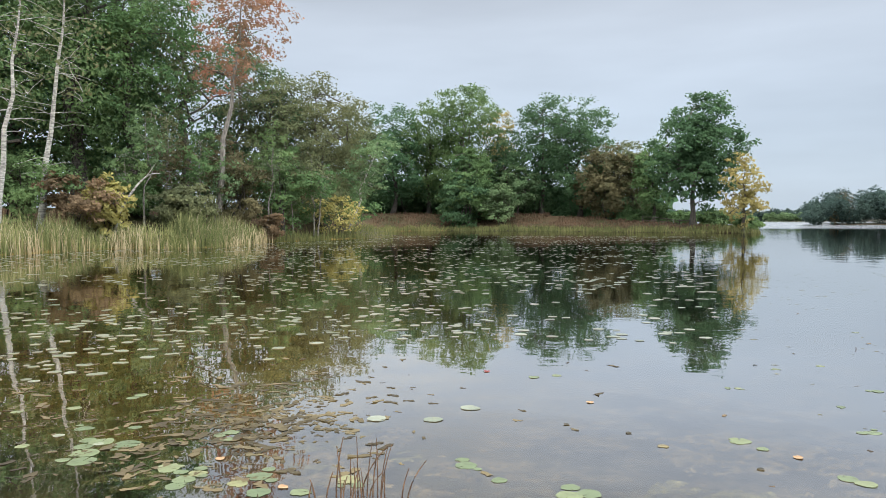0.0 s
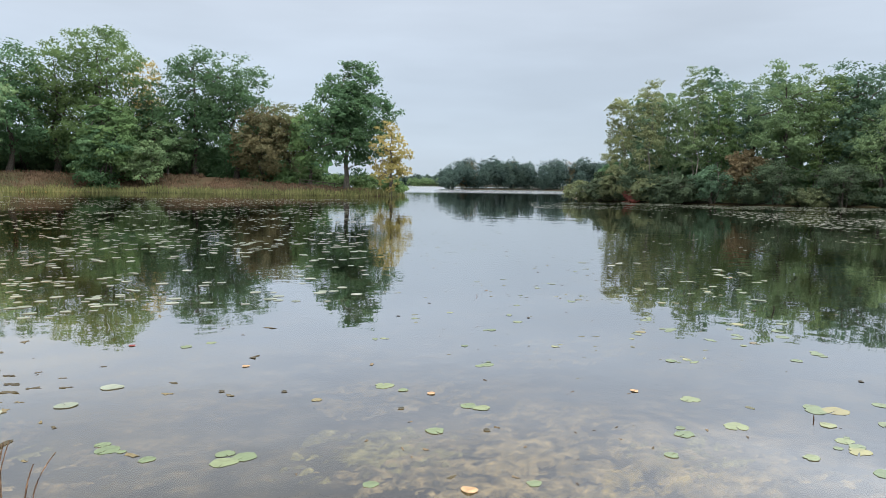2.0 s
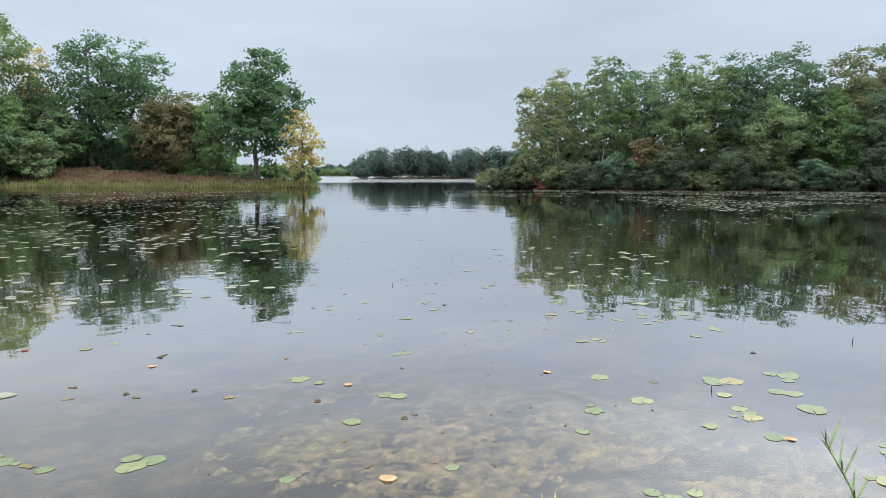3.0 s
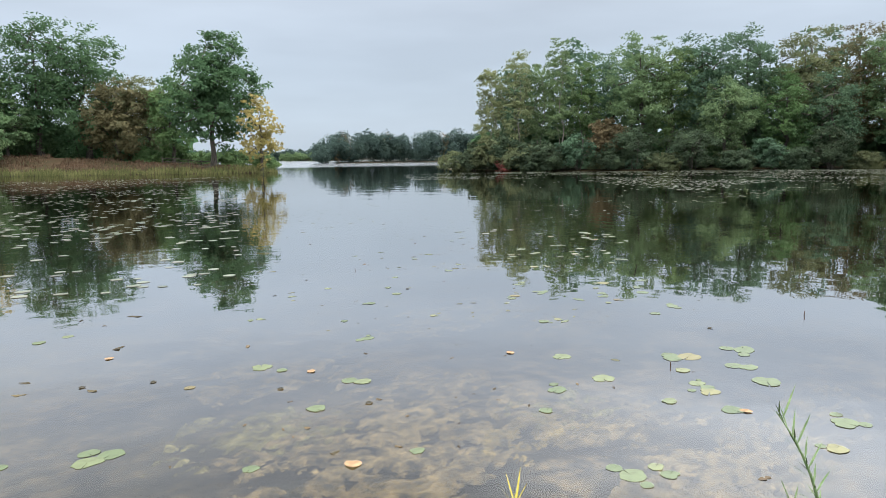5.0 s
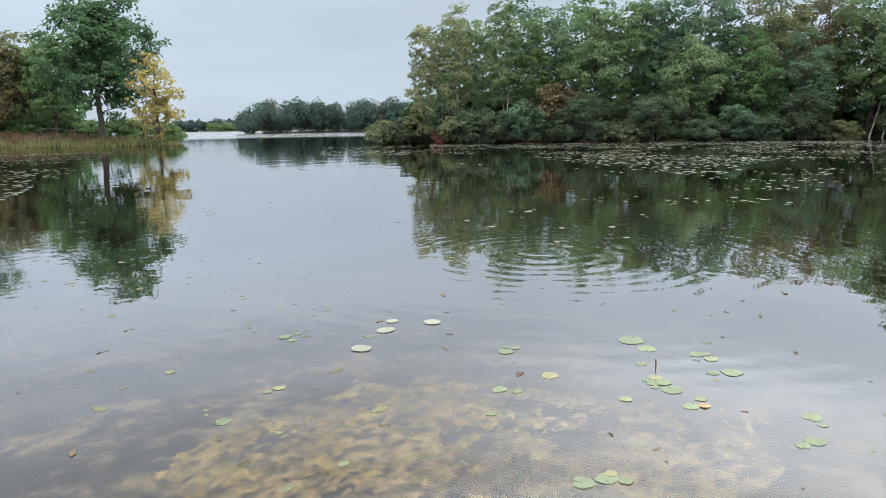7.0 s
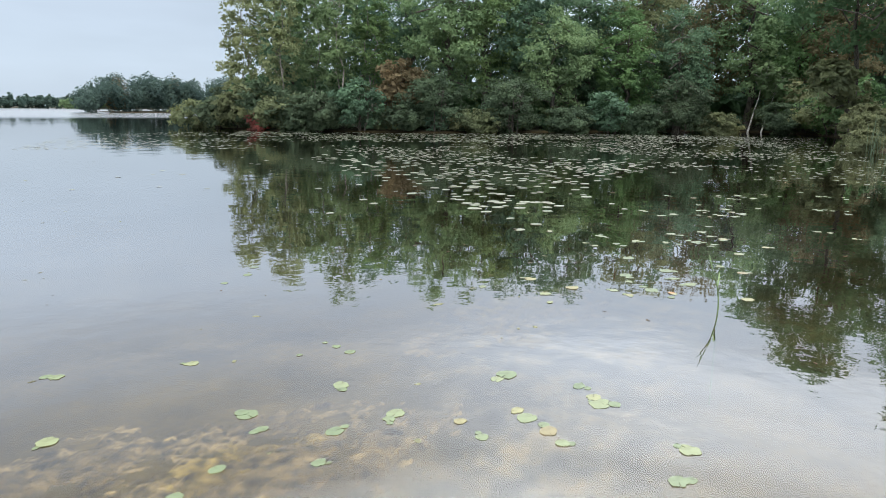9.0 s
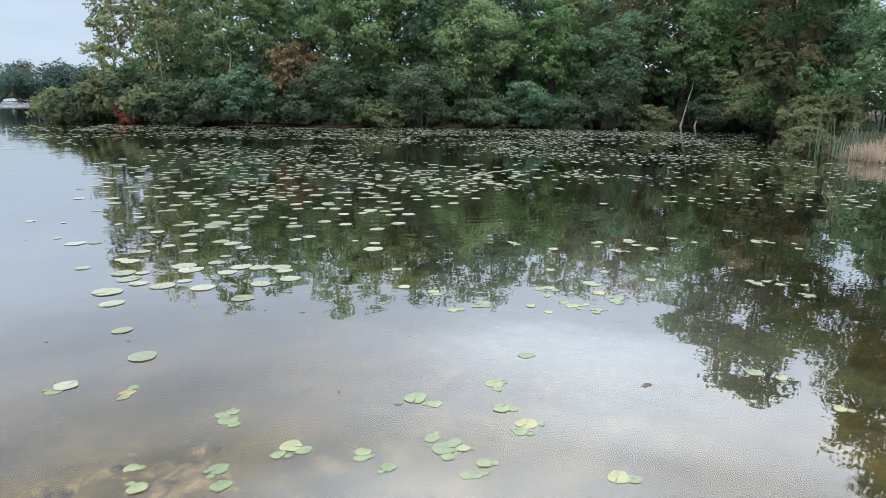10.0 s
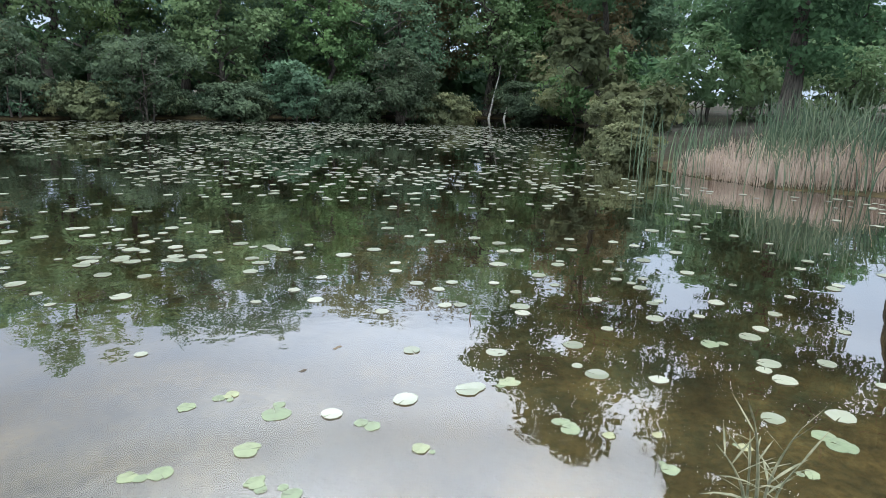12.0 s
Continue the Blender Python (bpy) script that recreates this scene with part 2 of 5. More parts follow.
    k.l.new(k.noise(0.6, 4.0, co), sky_sheen_r.inputs[0])
    sky_sheen_r.inputs[1].default_value = 0.8
    k.l.new(sky_sheen_d.outputs["Value"], sky_sheen_r.inputs[2])
    sky_sheen = k.ramp(k.noise(1.1, 6.0, co), (0.30, (0.12, 0.126, 0.138)), (0.70, (0.17, 0.175, 0.186)))
    mud = k.mix(k.ramp(sky_sheen_r.outputs[0], (0.5, (1, 1, 1)), (2.3, (0, 0, 0))), mud, sky_sheen)
    mud = k.mix(0.7, mud, k.ramp(k.noise(21.0, 5.0, co, 0.7), (0.38, (0.4, 0.4, 0.42)), (0.6, (1.25, 1.22, 1.15))), "MULTIPLY")
    mud = k.mix(0.5, mud, k.ramp(fine, (0.3, (0.3, 0.3, 0.3)), (0.7, (1.0, 1.0, 1.0))), "MULTIPLY")
    turf = k.ramp(big, (0.35, (0.02, 0.024, 0.012)), (0.5, (0.03, 0.028, 0.016)), (0.65, (0.042, 0.034, 0.022)))
    meadow = k.ramp(big, (0.35, (0.05, 0.055, 0.022)), (0.5, (0.08, 0.058, 0.032)), (0.65, (0.11, 0.068, 0.042)))
    east = k.node("MapRange")
    east.inputs["From Min"].default_value, east.inputs["From Max"].default_value = 36.0, 42.0
    k.l.new(sp.outputs["X"], east.inputs["Value"])
    turf = k.mix(east.outputs[0], meadow, turf)
    turf = k.mix(0.6, turf, k.ramp(fine, (0.3, (0.35, 0.35, 0.35)), (0.7, (1.0, 1.0, 1.0))), "MULTIPLY")
    edge = k.node("MapRange")
    edge.inputs["From Min"].default_value, edge.inputs["From Max"].default_value = 0.0, 0.12
    k.l.new(sp.outputs["Z"], edge.inputs["Value"])
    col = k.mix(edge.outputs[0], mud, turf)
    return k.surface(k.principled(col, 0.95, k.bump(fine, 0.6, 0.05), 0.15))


def water_material():
    k = Mat("lake_water")
    co = k.node("TexCoord").outputs["Object"]
    wide = k.noise(0.55, 3.0, co)
    small = k.noise(5.0, 2.0, co)
    calm = k.node("MapRange")
    calm.inputs["From Min"].default_value, calm.inputs["From Max"].default_value = 0.35, 0.7
    k.l.new(k.noise(0.06, 2.0, co), calm.inputs["Value"])
    mul = k.node("Math")
    mul.operation = "MULTIPLY"
    k.l.new(small, mul.inputs[0])
    k.l.new(calm.outputs[0], mul.inputs[1])
    b1 = k.node("Bump", Strength=1.0, Distance=0.008)
    k.l.new(wide, b1.inputs["Height"])
    b2 = k.node("Bump", Strength=1.0, Distance=0.0024)
    k.l.new(mul.outputs[0], b2.inputs["Height"])
    k.l.new(b1.outputs[0], b2.inputs["Normal"])
    # rings spreading over two patches of the bay
    for centre, reach, pitch, height in (((32.0, 17.5, 0), 5.5, 26.0, 0.0004), ((12.5, 11.0, 0), 6.5, 23.0, 0.00045)):
        ring_at = k.node("VectorMath")
        ring_at.operation = "SUBTRACT"
        ring_at.inputs[1].default_value = centre
        k.l.new(co, ring_at.inputs[0])
        length = k.node("VectorMath")
        length.operation = "LENGTH"
        k.l.new(ring_at.outputs[0], length.inputs[0])
        wave = k.node("Math")
        wave.operation = "MULTIPLY_ADD"
        wave.inputs[1].default_value = pitch
        k.l.new(length.outputs["Value"], wave.inputs[0])
        wobble = k.node("Math")
        wobble.operation = "MULTIPLY"
        wobble.inputs[1].default_value = 9.0
        k.l.new(k.noise(0.7, 2.0, co), wobble.inputs[0])
        k.l.new(wobble.outputs[0], wave.inputs[2])
        sine = k.node("Math")
        sine.operation = "SINE"
        k.l.new(wave.outputs[0], sine.inputs[0])
        fade = k.node("MapRange")
        fade.inputs["From Min"].default_value, fade.inputs["From Max"].default_value = reach * 0.15, reach
        fade.inputs["To Min"].default_value, fade.inputs["To Max"].default_value = 1.0, 0.0
        k.l.new(length.outputs["Value"], fade.inputs["Value"])
        rings = k.node("Math")
        rings.operation = "MULTIPLY"
        k.l.new(sine.outputs[0], rings.inputs[0])
        k.l.new(fade.outputs[0], rings.inputs[1])
        b3 = k.node("Bump", Strength=1.0, Distance=height)
        k.l.new(rings.outputs[0], b3.inputs["Height"])
        k.l.new(b2.outputs[0], b3.inputs["Normal"])
        b2 = b3
    g = k.node("BsdfGlossy", Roughness=0.015)
    sy = k.node("VectorMath")
    sy.operation = "LENGTH"
    k.l.new(co, sy.inputs[0])
    ruffle = k.node("MapRange")
    ruffle.inputs["From Min"].default_value, ruffle.inputs["From Max"].default_value = 104.0, 128.0
    ruffle.inputs["To Min"].default_value, ruffle.inputs["To Max"].default_value = 0.015, 0.17
    k.l.new(sy.outputs["Value"], ruffle.inputs["Value"])
    k.l.new(ruffle.outputs[0], g.inputs["Roughness"])
    k.l.new(b2.outputs[0], g.inputs["Normal"])
    t = k.node("BsdfTransparent")
    t.inputs["Color"].default_value = (0.86, 0.85, 0.76, 1)
    fr = k.node("LayerWeight", Blend=0.5)
    k.l.new(b2.outputs[0], fr.inputs["Normal"])
    gloss = k.ramp(fr.outputs["Facing"], (0.0, (0.03,) * 3), (0.42, (0.085,) * 3), (0.53, (0.125,) * 3), (0.62, (0.36,) * 3), (0.70, (0.68,) * 3), (0.78, (0.84,) * 3), (0.86, (0.93,) * 3), (0.94, (0.98,) * 3), (1.0, (1.0,) * 3))
    mixer = k.node("MixShader")
    k.l.new(gloss, mixer.inputs[0])
    k.l.new(t.outputs[0], mixer.inputs[1])
    k.l.new(g.outputs[0], mixer.inputs[2])
    return k.surface(mixer.outputs[0])


GROUND, WATER = ground_material(), water_material()


# ---- mesh helpers ----
def mesh_from(name, verts, faces, material, smooth=False):
    """A mesh from arrays: verts (n, 3), faces (m, 3 or 4)."""
    verts = np.asarray(verts, np.float32)
    sets = [np.asarray(f, np.int32) for f in (faces if isinstance(faces, list) and isinstance(faces[0], np.ndarray) else [faces])]
    faces, counts = np.concatenate([f.ravel() for f in sets]), np.concatenate([np.full(len(f), f.shape[1]) for f in sets])
    me = bpy.data.meshes.new(name)
    me.vertices.add(len(verts))
    me.vertices.foreach_set("co", verts.ravel())
    me.loops.add(faces.size)
    me.loops.foreach_set("vertex_index", faces.ravel())
    me.polygons.add(len(counts))
    me.polygons.foreach_set("loop_start", np.r_[0, np.cumsum(counts)[:-1]].astype(np.int32))
    me.polygons.foreach_set("use_smooth", np.full(len(counts), smooth))
    me.materials.append(material)
    me.update(calc_edges=True)
    me.validate()
    return me


def part(name, me, parent, label=""):
    ob = new(name, me)
    ob.parent = parent
    return tagged(ob, label)


def tubes(paths, sides=5):
    """Tapered tubes along polylines: a list of (points, radii). Returns verts and quad faces."""
    vs, fs, base = [], [], 0
    ring = np.linspace(0, 2 * np.pi, sides, endpoint=False)
    for pts, radii in paths:
        pts = np.asarray(pts, float)
        along = np.gradient(pts, axis=0)
        along /= np.linalg.norm(along, axis=1, keepdims=True) + 1e-9
        ref = np.where(np.abs(along[:, 2:3]) > 0.9, [[1.0, 0, 0]], [[0, 0, 1.0]])
        u = np.cross(along, ref)
        u /= np.linalg.norm(u, axis=1, keepdims=True) + 1e-9
        w = np.cross(along, u)
        r = np.asarray(radii, float)[:, None, None]
        rings = pts[:, None] + r * (np.cos(ring)[None, :, None] * u[:, None] + np.sin(ring)[None, :, None] * w[:, None])
        vs.append(rings.reshape(-1, 3))
        n = len(pts)
        i, j = np.meshgrid(np.arange(n - 1), np.arange(sides), indexing="ij")
        a, b = base + i * sides + j, base + i * sides + (j + 1) % sides
        fs.append(np.stack([a, b, b + sides, a + sides], -1).reshape(-1, 4))
        base += n * sides
    return np.concatenate(vs), np.concatenate(fs)


def leaf_cards(rng, centres, out, size, loose=0.75, lift=0.35):
    """A folded leaf spray at each centre, facing roughly the way out."""
    n = len(centres)
    nrm = out + rng.normal(0, loose, (n, 3)) + [0, 0, lift]
    nrm /= np.linalg.norm(nrm, axis=1, keepdims=True)
    u = np.cross(nrm, rng.normal(0, 1, (n, 3)))
    u /= np.linalg.norm(u, axis=1, keepdims=True) + 1e-9
    w = np.cross(nrm, u)
    s = size * rng.uniform(0.55, 1.35, (n, 1))
    a = centres - u * s * 0.62
    b = centres - w * s * rng.uniform(0.25, 0.5, (n, 1)) + nrm * s * 0.1
    c = centres + u * s * 0.62
    d = centres + w * s * rng.uniform(0.25, 0.5, (n, 1)) + nrm * s * 0.1
    verts = np.stack([a, b, c, d], 1).reshape(-1, 3)
    faces = np.arange(4 * n, dtype=np.int32).reshape(n, 4)
    # wind each spray so that its upper side looks out of the crown
    under = np.einsum("ij,ij->i", np.cross(b - a, c - a), out) < 0
    faces[under] = faces[under][:, ::-1]
    return verts, faces


def soft_normals(me, normals):
    """Foliage normals that follow the boughs instead of each single spray."""
    data = me.attributes.new("custom_normal", "FLOAT_VECTOR", "POINT").data
    data.foreach_set("vector", np.asarray(normals, np.float32).ravel())


def unit(v):
    return v / (np.linalg.norm(v, axis=-1, keepdims=True) + 1e-9)


def tree(name, label, x, y, height, radius, base, material, bark=BARK, clumps=60, leaves=95, leaf=0.3, lean=(0, 0), trunk=0.0, shape="round",
         seed=1, squash=1.0, stems=1, category="tree", fill=0.3, bough=0.3, group="", airy=0.0, twig=0.30, limbs=False, sway=0.018, bare=0):
    """A broadleaf tree or bush: trunk with limbs, and a crown of boughs, each a bunch of leaf sprays. base: where the crown begins, as a part of the height.
    bough: a bough's size against the crown's; airy: how many boughs are missing."""
    rng = np.random.default_rng(seed)
    root = new(name)
    root.location = (x, y, land_height(x, y) - 0.05)
    tagged(root, label, category, group)
    z0, z1 = base * height, height
    mid, half = (z0 + z1) / 2, (z1 - z0) / 2
    total = clumps * 2.6 * leaves * 0.46
    n = max(9, int(7.2 * clumps ** 0.5 * (0.3 / bough) ** 2 * max(1.0, 0.8 * half / radius)))
    # boughs spread evenly over the crown, shaken loose
    i = np.arange(n) + 0.5
    turn, up = i * 2.39996 + rng.normal(0, 0.35, n), np.clip(1 - 2 * i / n + rng.normal(0, 0.1, n), -1, 1)
    flat = np.sqrt(1 - up * up)
    d = np.stack([flat * np.cos(turn), flat * np.sin(turn), up], 1)
    rad = np.where(rng.random(n) < fill, rng.uniform(0.2, 0.62, n), rng.uniform(0.64, 0.88, n))
    rad *= 1 + 0.1 * np.sin(2 * turn + seed) + 0.06 * np.sin(5 * up + seed)
    c = d * rad[:, None]
    t = (c[:, 2] + 1) / 2
    if shape == "cone":
        wide = np.clip(1.25 - 1.0 * t, 0.12, 1.1)
    elif shape == "vase":
        wide = np.clip(0.55 + 0.7 * t, 0.4, 1.15)
    elif shape == "tall":
        wide = 0.85 + 0.15 * np.cos(6 * t)
    else:
        wide = np.ones(n)
    lean = np.array([lean[0], lean[1]])
    cen = np.stack([c[:, 0] * radius * wide, c[:, 1] * radius * wide * squash, mid + c[:, 2] * half], 1)
    rb = bough * radius * rng.uniform(0.62, 1.3, n) * np.clip(wide, 0.5, 1.0)
    cen[:, 2] = np.clip(cen[:, 2], 0.02 * height + 0.2 * rb, np.maximum(height - 0.62 * rb, 0.3 * height))
    cen[:, :2] += lean * (cen[:, 2:] / height)
    keep = rng.random(n) >= airy
    keep[:4] = True
    d, cen, rb, n = d[keep], cen[keep], rb[keep], int(keep.sum())
    # twigs of each bough, most of them on its upper and outer side
    m = 9
    own = np.repeat(np.arange(n), m)
    ds = unit(unit(rng.normal(0, 1, (n * m, 3))) + 0.42 * d[own] + [0, 0, 0.38 if base > 0.08 else 0.1])
    sub = cen[own] + ds * (rb[own] * rng.uniform(0.45, 1.08, n * m))[:, None] * [1.1, 1.1, 0.8]
    rs = rb[own] * rng.uniform(0.28, 0.62, n * m)
    k = rng.poisson(total / (n * m) * (rs / rs.mean()) ** 1.6)
    tw = np.repeat(np.arange(n * m), k)
    dd = unit(rng.normal(0, 1, (len(tw), 3)))
    at_ = sub[tw] + dd * (rs[tw] * rng.uniform(0.05, 1.0, len(tw)) ** 0.6)[:, None] * [1.2, 1.2, 0.62]
    at_[:, 2] = np.maximum(at_[:, 2], 0.08)
    out = unit(0.5 * ds[tw] + 0.35 * dd + 0.5 * d[own[tw]] + [0, 0, 0.5])
    v, f = leaf_cards(rng, at_, out, leaf * 1.1, 0.55, 0.2)
    normals = np.repeat(unit(out + rng.normal(0, 0.16, out.shape)), 4, axis=0)
    # trunk and limbs
    paths = []
    r0 = trunk or 0.018 * height
    for s in range(stems):
        foot = np.array([rng.normal(0, 0.12 * radius), rng.normal(0, 0.12 * radius), 0]) if stems > 1 else np.zeros(3)
        top = np.array([*(lean * 0.85 + foot[:2] * 2.5), z0 + (z1 - z0) * 0.8])
        q = np.linspace(0, 1, 9)[:, None]
        bend = rng.normal(0, sway * height, (9, 3)) * np.minimum(q, 1 - q) * 3 * [1, 1, 0]
        line = foot * (1 - q) + top * q + bend
        paths.append((line, r0 / stems ** 0.5 * (1.25 - 1.12 * q[:, 0]) * np.where(q[:, 0] == 0, 1.35, 1)))
    main = paths[0][0]
    for i in rng.permutation(n)[: min(n, 22)]:
        tip = cen[i]
        zz = np.clip(tip[2] - 0.55 * np.hypot(*(tip[:2] - lean * tip[2] / height)), 0.25 * z0 + 0.05 * height, z0 + (z1 - z0) * 0.75)
        line = paths[rng.integers(len(paths))][0]
        start = np.array([np.interp(zz, line[:, 2], line[:, 0]), np.interp(zz, line[:, 2], line[:, 1]), zz])
        q = np.linspace(0, 1, 5)[:, None]
        way = start * (1 - q) + tip * q + rng.normal(0, 0.03 * radius, (5, 3)) * q * (1 - q) * 4
        way[:, 2] += (q * (1 - q))[:, 0] * 0.12 * radius
        paths.append((way, r0 * twig * (1.0 - 0.86 * q[:, 0])))
    # bare side branches on the lower trunk
    for s in range(bare):
        zz = height * rng.uniform(0.18, 0.8)
        foot = np.array([np.interp(zz, main[:, 2], main[:, 0]), np.interp(zz, main[:, 2], main[:, 1]), zz])
        a, long = rng.uniform(0, 2 * np.pi), rng.uniform(0.9, 2.3)
        q = np.linspace(0, 1, 5)[:, None]
        way = foot + q * [[math.cos(a) * long, math.sin(a) * long, long * rng.uniform(-0.1, 0.5)]] - q ** 2 * [[0, 0, long * 0.25]] + rng.normal(0, 0.05, (5, 3)) * q
        paths.append((way, 0.022 * (1.0 - 0.8 * q[:, 0])))
    tv, tf = tubes(paths[:stems] if limbs else paths)
    bole = part("trunk", mesh_from("trunk", tv, tf, bark, True), root, "pale grey bark trunk" if bark is not BARK else "")
    for one in paths[stems:] if limbs else []:
        lv, lf = tubes([one])
        part("limb", mesh_from("limb", lv, lf, bark, True), bole)
    crown = mesh_from("crown", v, f, material)
    soft_normals(crown, normals)
    part("crown", crown, root)
    return root


def bush(name, label, x, y, height, radius, material, seed, **kw):
    args = dict(clumps=26, leaves=70, leaf=0.22, stems=4, category="bush", fill=0.4, bough=0.42)
    args.update(kw)
    return tree(name, label, x, y, height, radius, 0.02, material, seed=seed, **args)


def polar(heading, distance):
    a = radians(heading)
    return distance * math.sin(a), distance * math.cos(a)


# ---- the ground: one sheet from the lakebed to the horizon ----
LEFT_LAND = [(-19.5, 29), (-17.7, 36), (-13, 36.5), (-12.5, 45), (-6.6, 55), (-5, 58), (-9, 64), (-12, 76), (-8, 88), (2, 92), (12, 88), (22, 80), (28, 74.5), (32.5, 72),
             (34, 74), (33, 80), (26, 100), (10, 130), (-40, 190), (-300, 300), (-400, 0), (-60, 10), (-30, 24), (-24, 28)]
RIGHT_LAND = [(47.2, 57.5), (46.5, 47), (51.8, 37.8), (61, 32.5), (72.4, 26.5), (74, 21), (64, 15.5), (54, 14.2), (49.6, 12.8), (46.0, 11.8), (44.5, 10.4), (44.1, 6), (42, -4),
              (25, -9), (10, -4), (4, -0.5), (1.5, 0.9), (-2, 1.1), (-6, 0.6), (-20, -4), (-60, -20), (-60, -200), (300, -200), (300, 60), (120, 85), (70, 78), (55, 68)]
FAR_HEADLAND = [(97, 176), (112, 160), (130, 148), (170, 135), (260, 150), (240, 260), (150, 240), (110, 200)]


def inside_distance(poly, px, py):
    """Signed distance to a polygon, positive inside, for arrays of points."""
    best, inside = np.full(px.shape, 1e9), np.zeros(px.shape, bool)
    for (ax, ay), (bx, by) in zip(poly, poly[1:] + poly[:1]):
        ex, ey = bx - ax, by - ay
        t = np.clip(((px - ax) * ex + (py - ay) * ey) / (ex * ex + ey * ey), 0, 1)
        best = np.minimum(best, np.hypot(px - ax - t * ex, py - ay - t * ey))
        if ay != by:
            cross = ((ay > py) != (by > py)) & (px < ex * (py - ay) / (by - ay) + ax)
            inside ^= cross
    return np.where(inside, best, -best)


def heights(px, py):
    px, py = np.asarray(px, float), np.asarray(py, float)
    wob = 0.35 * np.sin(px * 0.9 + 1.3 * np.sin(py * 0.5)) + 0.3 * np.sin(py * 1.1 + 0.7 * px)
    left, right = inside_distance(LEFT_LAND, px, py), inside_distance(RIGHT_LAND, px, py)
    far = np.maximum(inside_distance(FAR_HEADLAND, px, py), np.hypot(px, py) - 430)
    s = np.maximum(np.maximum(left, right), far) + wob * 0.5
    rise = np.where(left > -2, 2.0 - 0.7 * np.clip((px - 12) / 10, 0, 1), np.where(far > -2, 0.2, 0.5))
    up = 0.06 + 0.2 * np.clip(s / 1.5, 0, 1) + rise * np.clip((s - 1.2) / np.where(left > -2, 7.0, 13.0), 0, 1)
    near = np.exp(-np.hypot(px - 2, py - 3) ** 2 / 60)
    down = -np.clip(0.06 * -s, 0, 0.75 - 0.3 * near) - 0.04
    q = np.clip((s + 0.4) / 0.8, 0, 1)
    q = q * q * (3 - 2 * q)
    bumps = 0.05 * np.sin(px * 2.3 + py) * np.sin(py * 1.9 - px * 0.6)
    return down * (1 - q) + up * q + bumps * np.where(s > 1, 1.6, 0.6)


def land_height(x, y):
    return float(heights(np.array([x]), np.array([y]))[0])


def build_ground():
    def lines(a, b, step):
        mid = np.arange(a, b + step, step)
        grow = step * 1.35 ** np.arange(1, 28)
        low, high = a - np.cumsum(grow), b + np.cumsum(grow)
        return np.concatenate([low[::-1], mid, high])
    xs, ys = lines(-45, 100, 0.8), lines(-14, 112, 0.8)
    xs, ys = xs[np.abs(xs) < 4500], ys[np.abs(ys) < 4500]
    gx, gy = np.meshgrid(xs, ys)
    gz = heights(gx, gy)
    verts = np.stack([gx, gy, gz], -1).reshape(-1, 3)
    nx, ny = len(xs), len(ys)
    i, j = np.meshgrid(np.arange(nx - 1), np.arange(ny - 1))
    a = (j * nx + i).ravel()
    ob = new("ground", mesh_from("ground", verts, np.stack([a, a + 1, a + nx + 1, a + nx], 1), GROUND, True))
    tagged(ob, "grassy lake banks sloping into a muddy brown lakebed", "ground", kind="structure")
    w = new("water", mesh_from("water", [(-600, -60, 0), (600, -60, 0), (600, 600, 0), (-600, 600, 0)], [(0, 1, 2, 3)], WATER))
    tagged(w, "calm clear lake water mirroring trees and cloudy sky", "lake", kind="structure")


build_ground()


# ---- reeds and grass ----
def blades(rng, xy, height, width, lean=0.18, droop=0.25):
    """Bent, tapering blades, three segments each, standing at xy."""
    n = len(xy)
    patchy = np.array([noise.noise((a * 0.45, b * 0.45, 7.7)) for a, b in xy])
    h = height * rng.uniform(0.4, 1.2, n) * (0.9 + 0.6 * patchy)
    a = rng.uniform(0, 2 * np.pi, n)
    face = np.stack([np.cos(a), np.sin(a), 0 * a], 1)
    b = rng.uniform(0, 2 * np.pi, n)
    tip = np.stack([np.cos(b), np.sin(b), 0 * b], 1) * (h * rng.gamma(2.0, lean / 2, n))[:, None]
    foot = np.stack([xy[:, 0], xy[:, 1], np.maximum(heights(xy[:, 0], xy[:, 1]), -0.3) - 0.02], 1)
    rows = []
    for q, w in ((0, 0.8), (0.4, 1.0), (0.75, 0.7)):
        p = foot + tip * q ** 2 + np.stack([0 * h, 0 * h, h * (q - droop * 0.3 * q ** 3)], 1)
        rows += [p - face * width * w / 2, p + face * width * w / 2]
    p = foot + tip + np.stack([0 * h, 0 * h, h * (1 - droop * rng.uniform(0, 1, n))], 1)
    rows += [p, p + face * width * 0.05]
    verts = np.stack(rows, 1).reshape(-1, 3)
    o = (np.arange(n) * 8)[:, None, None]
    f = o + np.array([[0, 1, 3, 2], [2, 3, 5, 4], [4, 5, 7, 6]])[None]
    return verts, f.reshape(-1, 4)


def along(rng, line, n, inward, spread):
    """Points strewn along a polyline, offset to its left by inward plus or minus spread."""
    p = np.array(line, float)
    seg = np.linalg.norm(np.diff(p, axis=0), axis=1)
    s = rng.uniform(0, seg.sum(), n)
    cum = np.r_[0, np.cumsum(seg)]
    k = np.clip(np.searchsorted(cum, s) - 1, 0, len(seg) - 1)
    t = (s - cum[k]) / seg[k]
    d = np.diff(p, axis=0)[k] / seg[k][:, None]
    off = inward + rng.uniform(-1, 1, n) * spread
    return p[k] + d * (t * seg[k])[:, None] + np.stack([-d[:, 1], d[:, 0]], 1) * off[:, None]


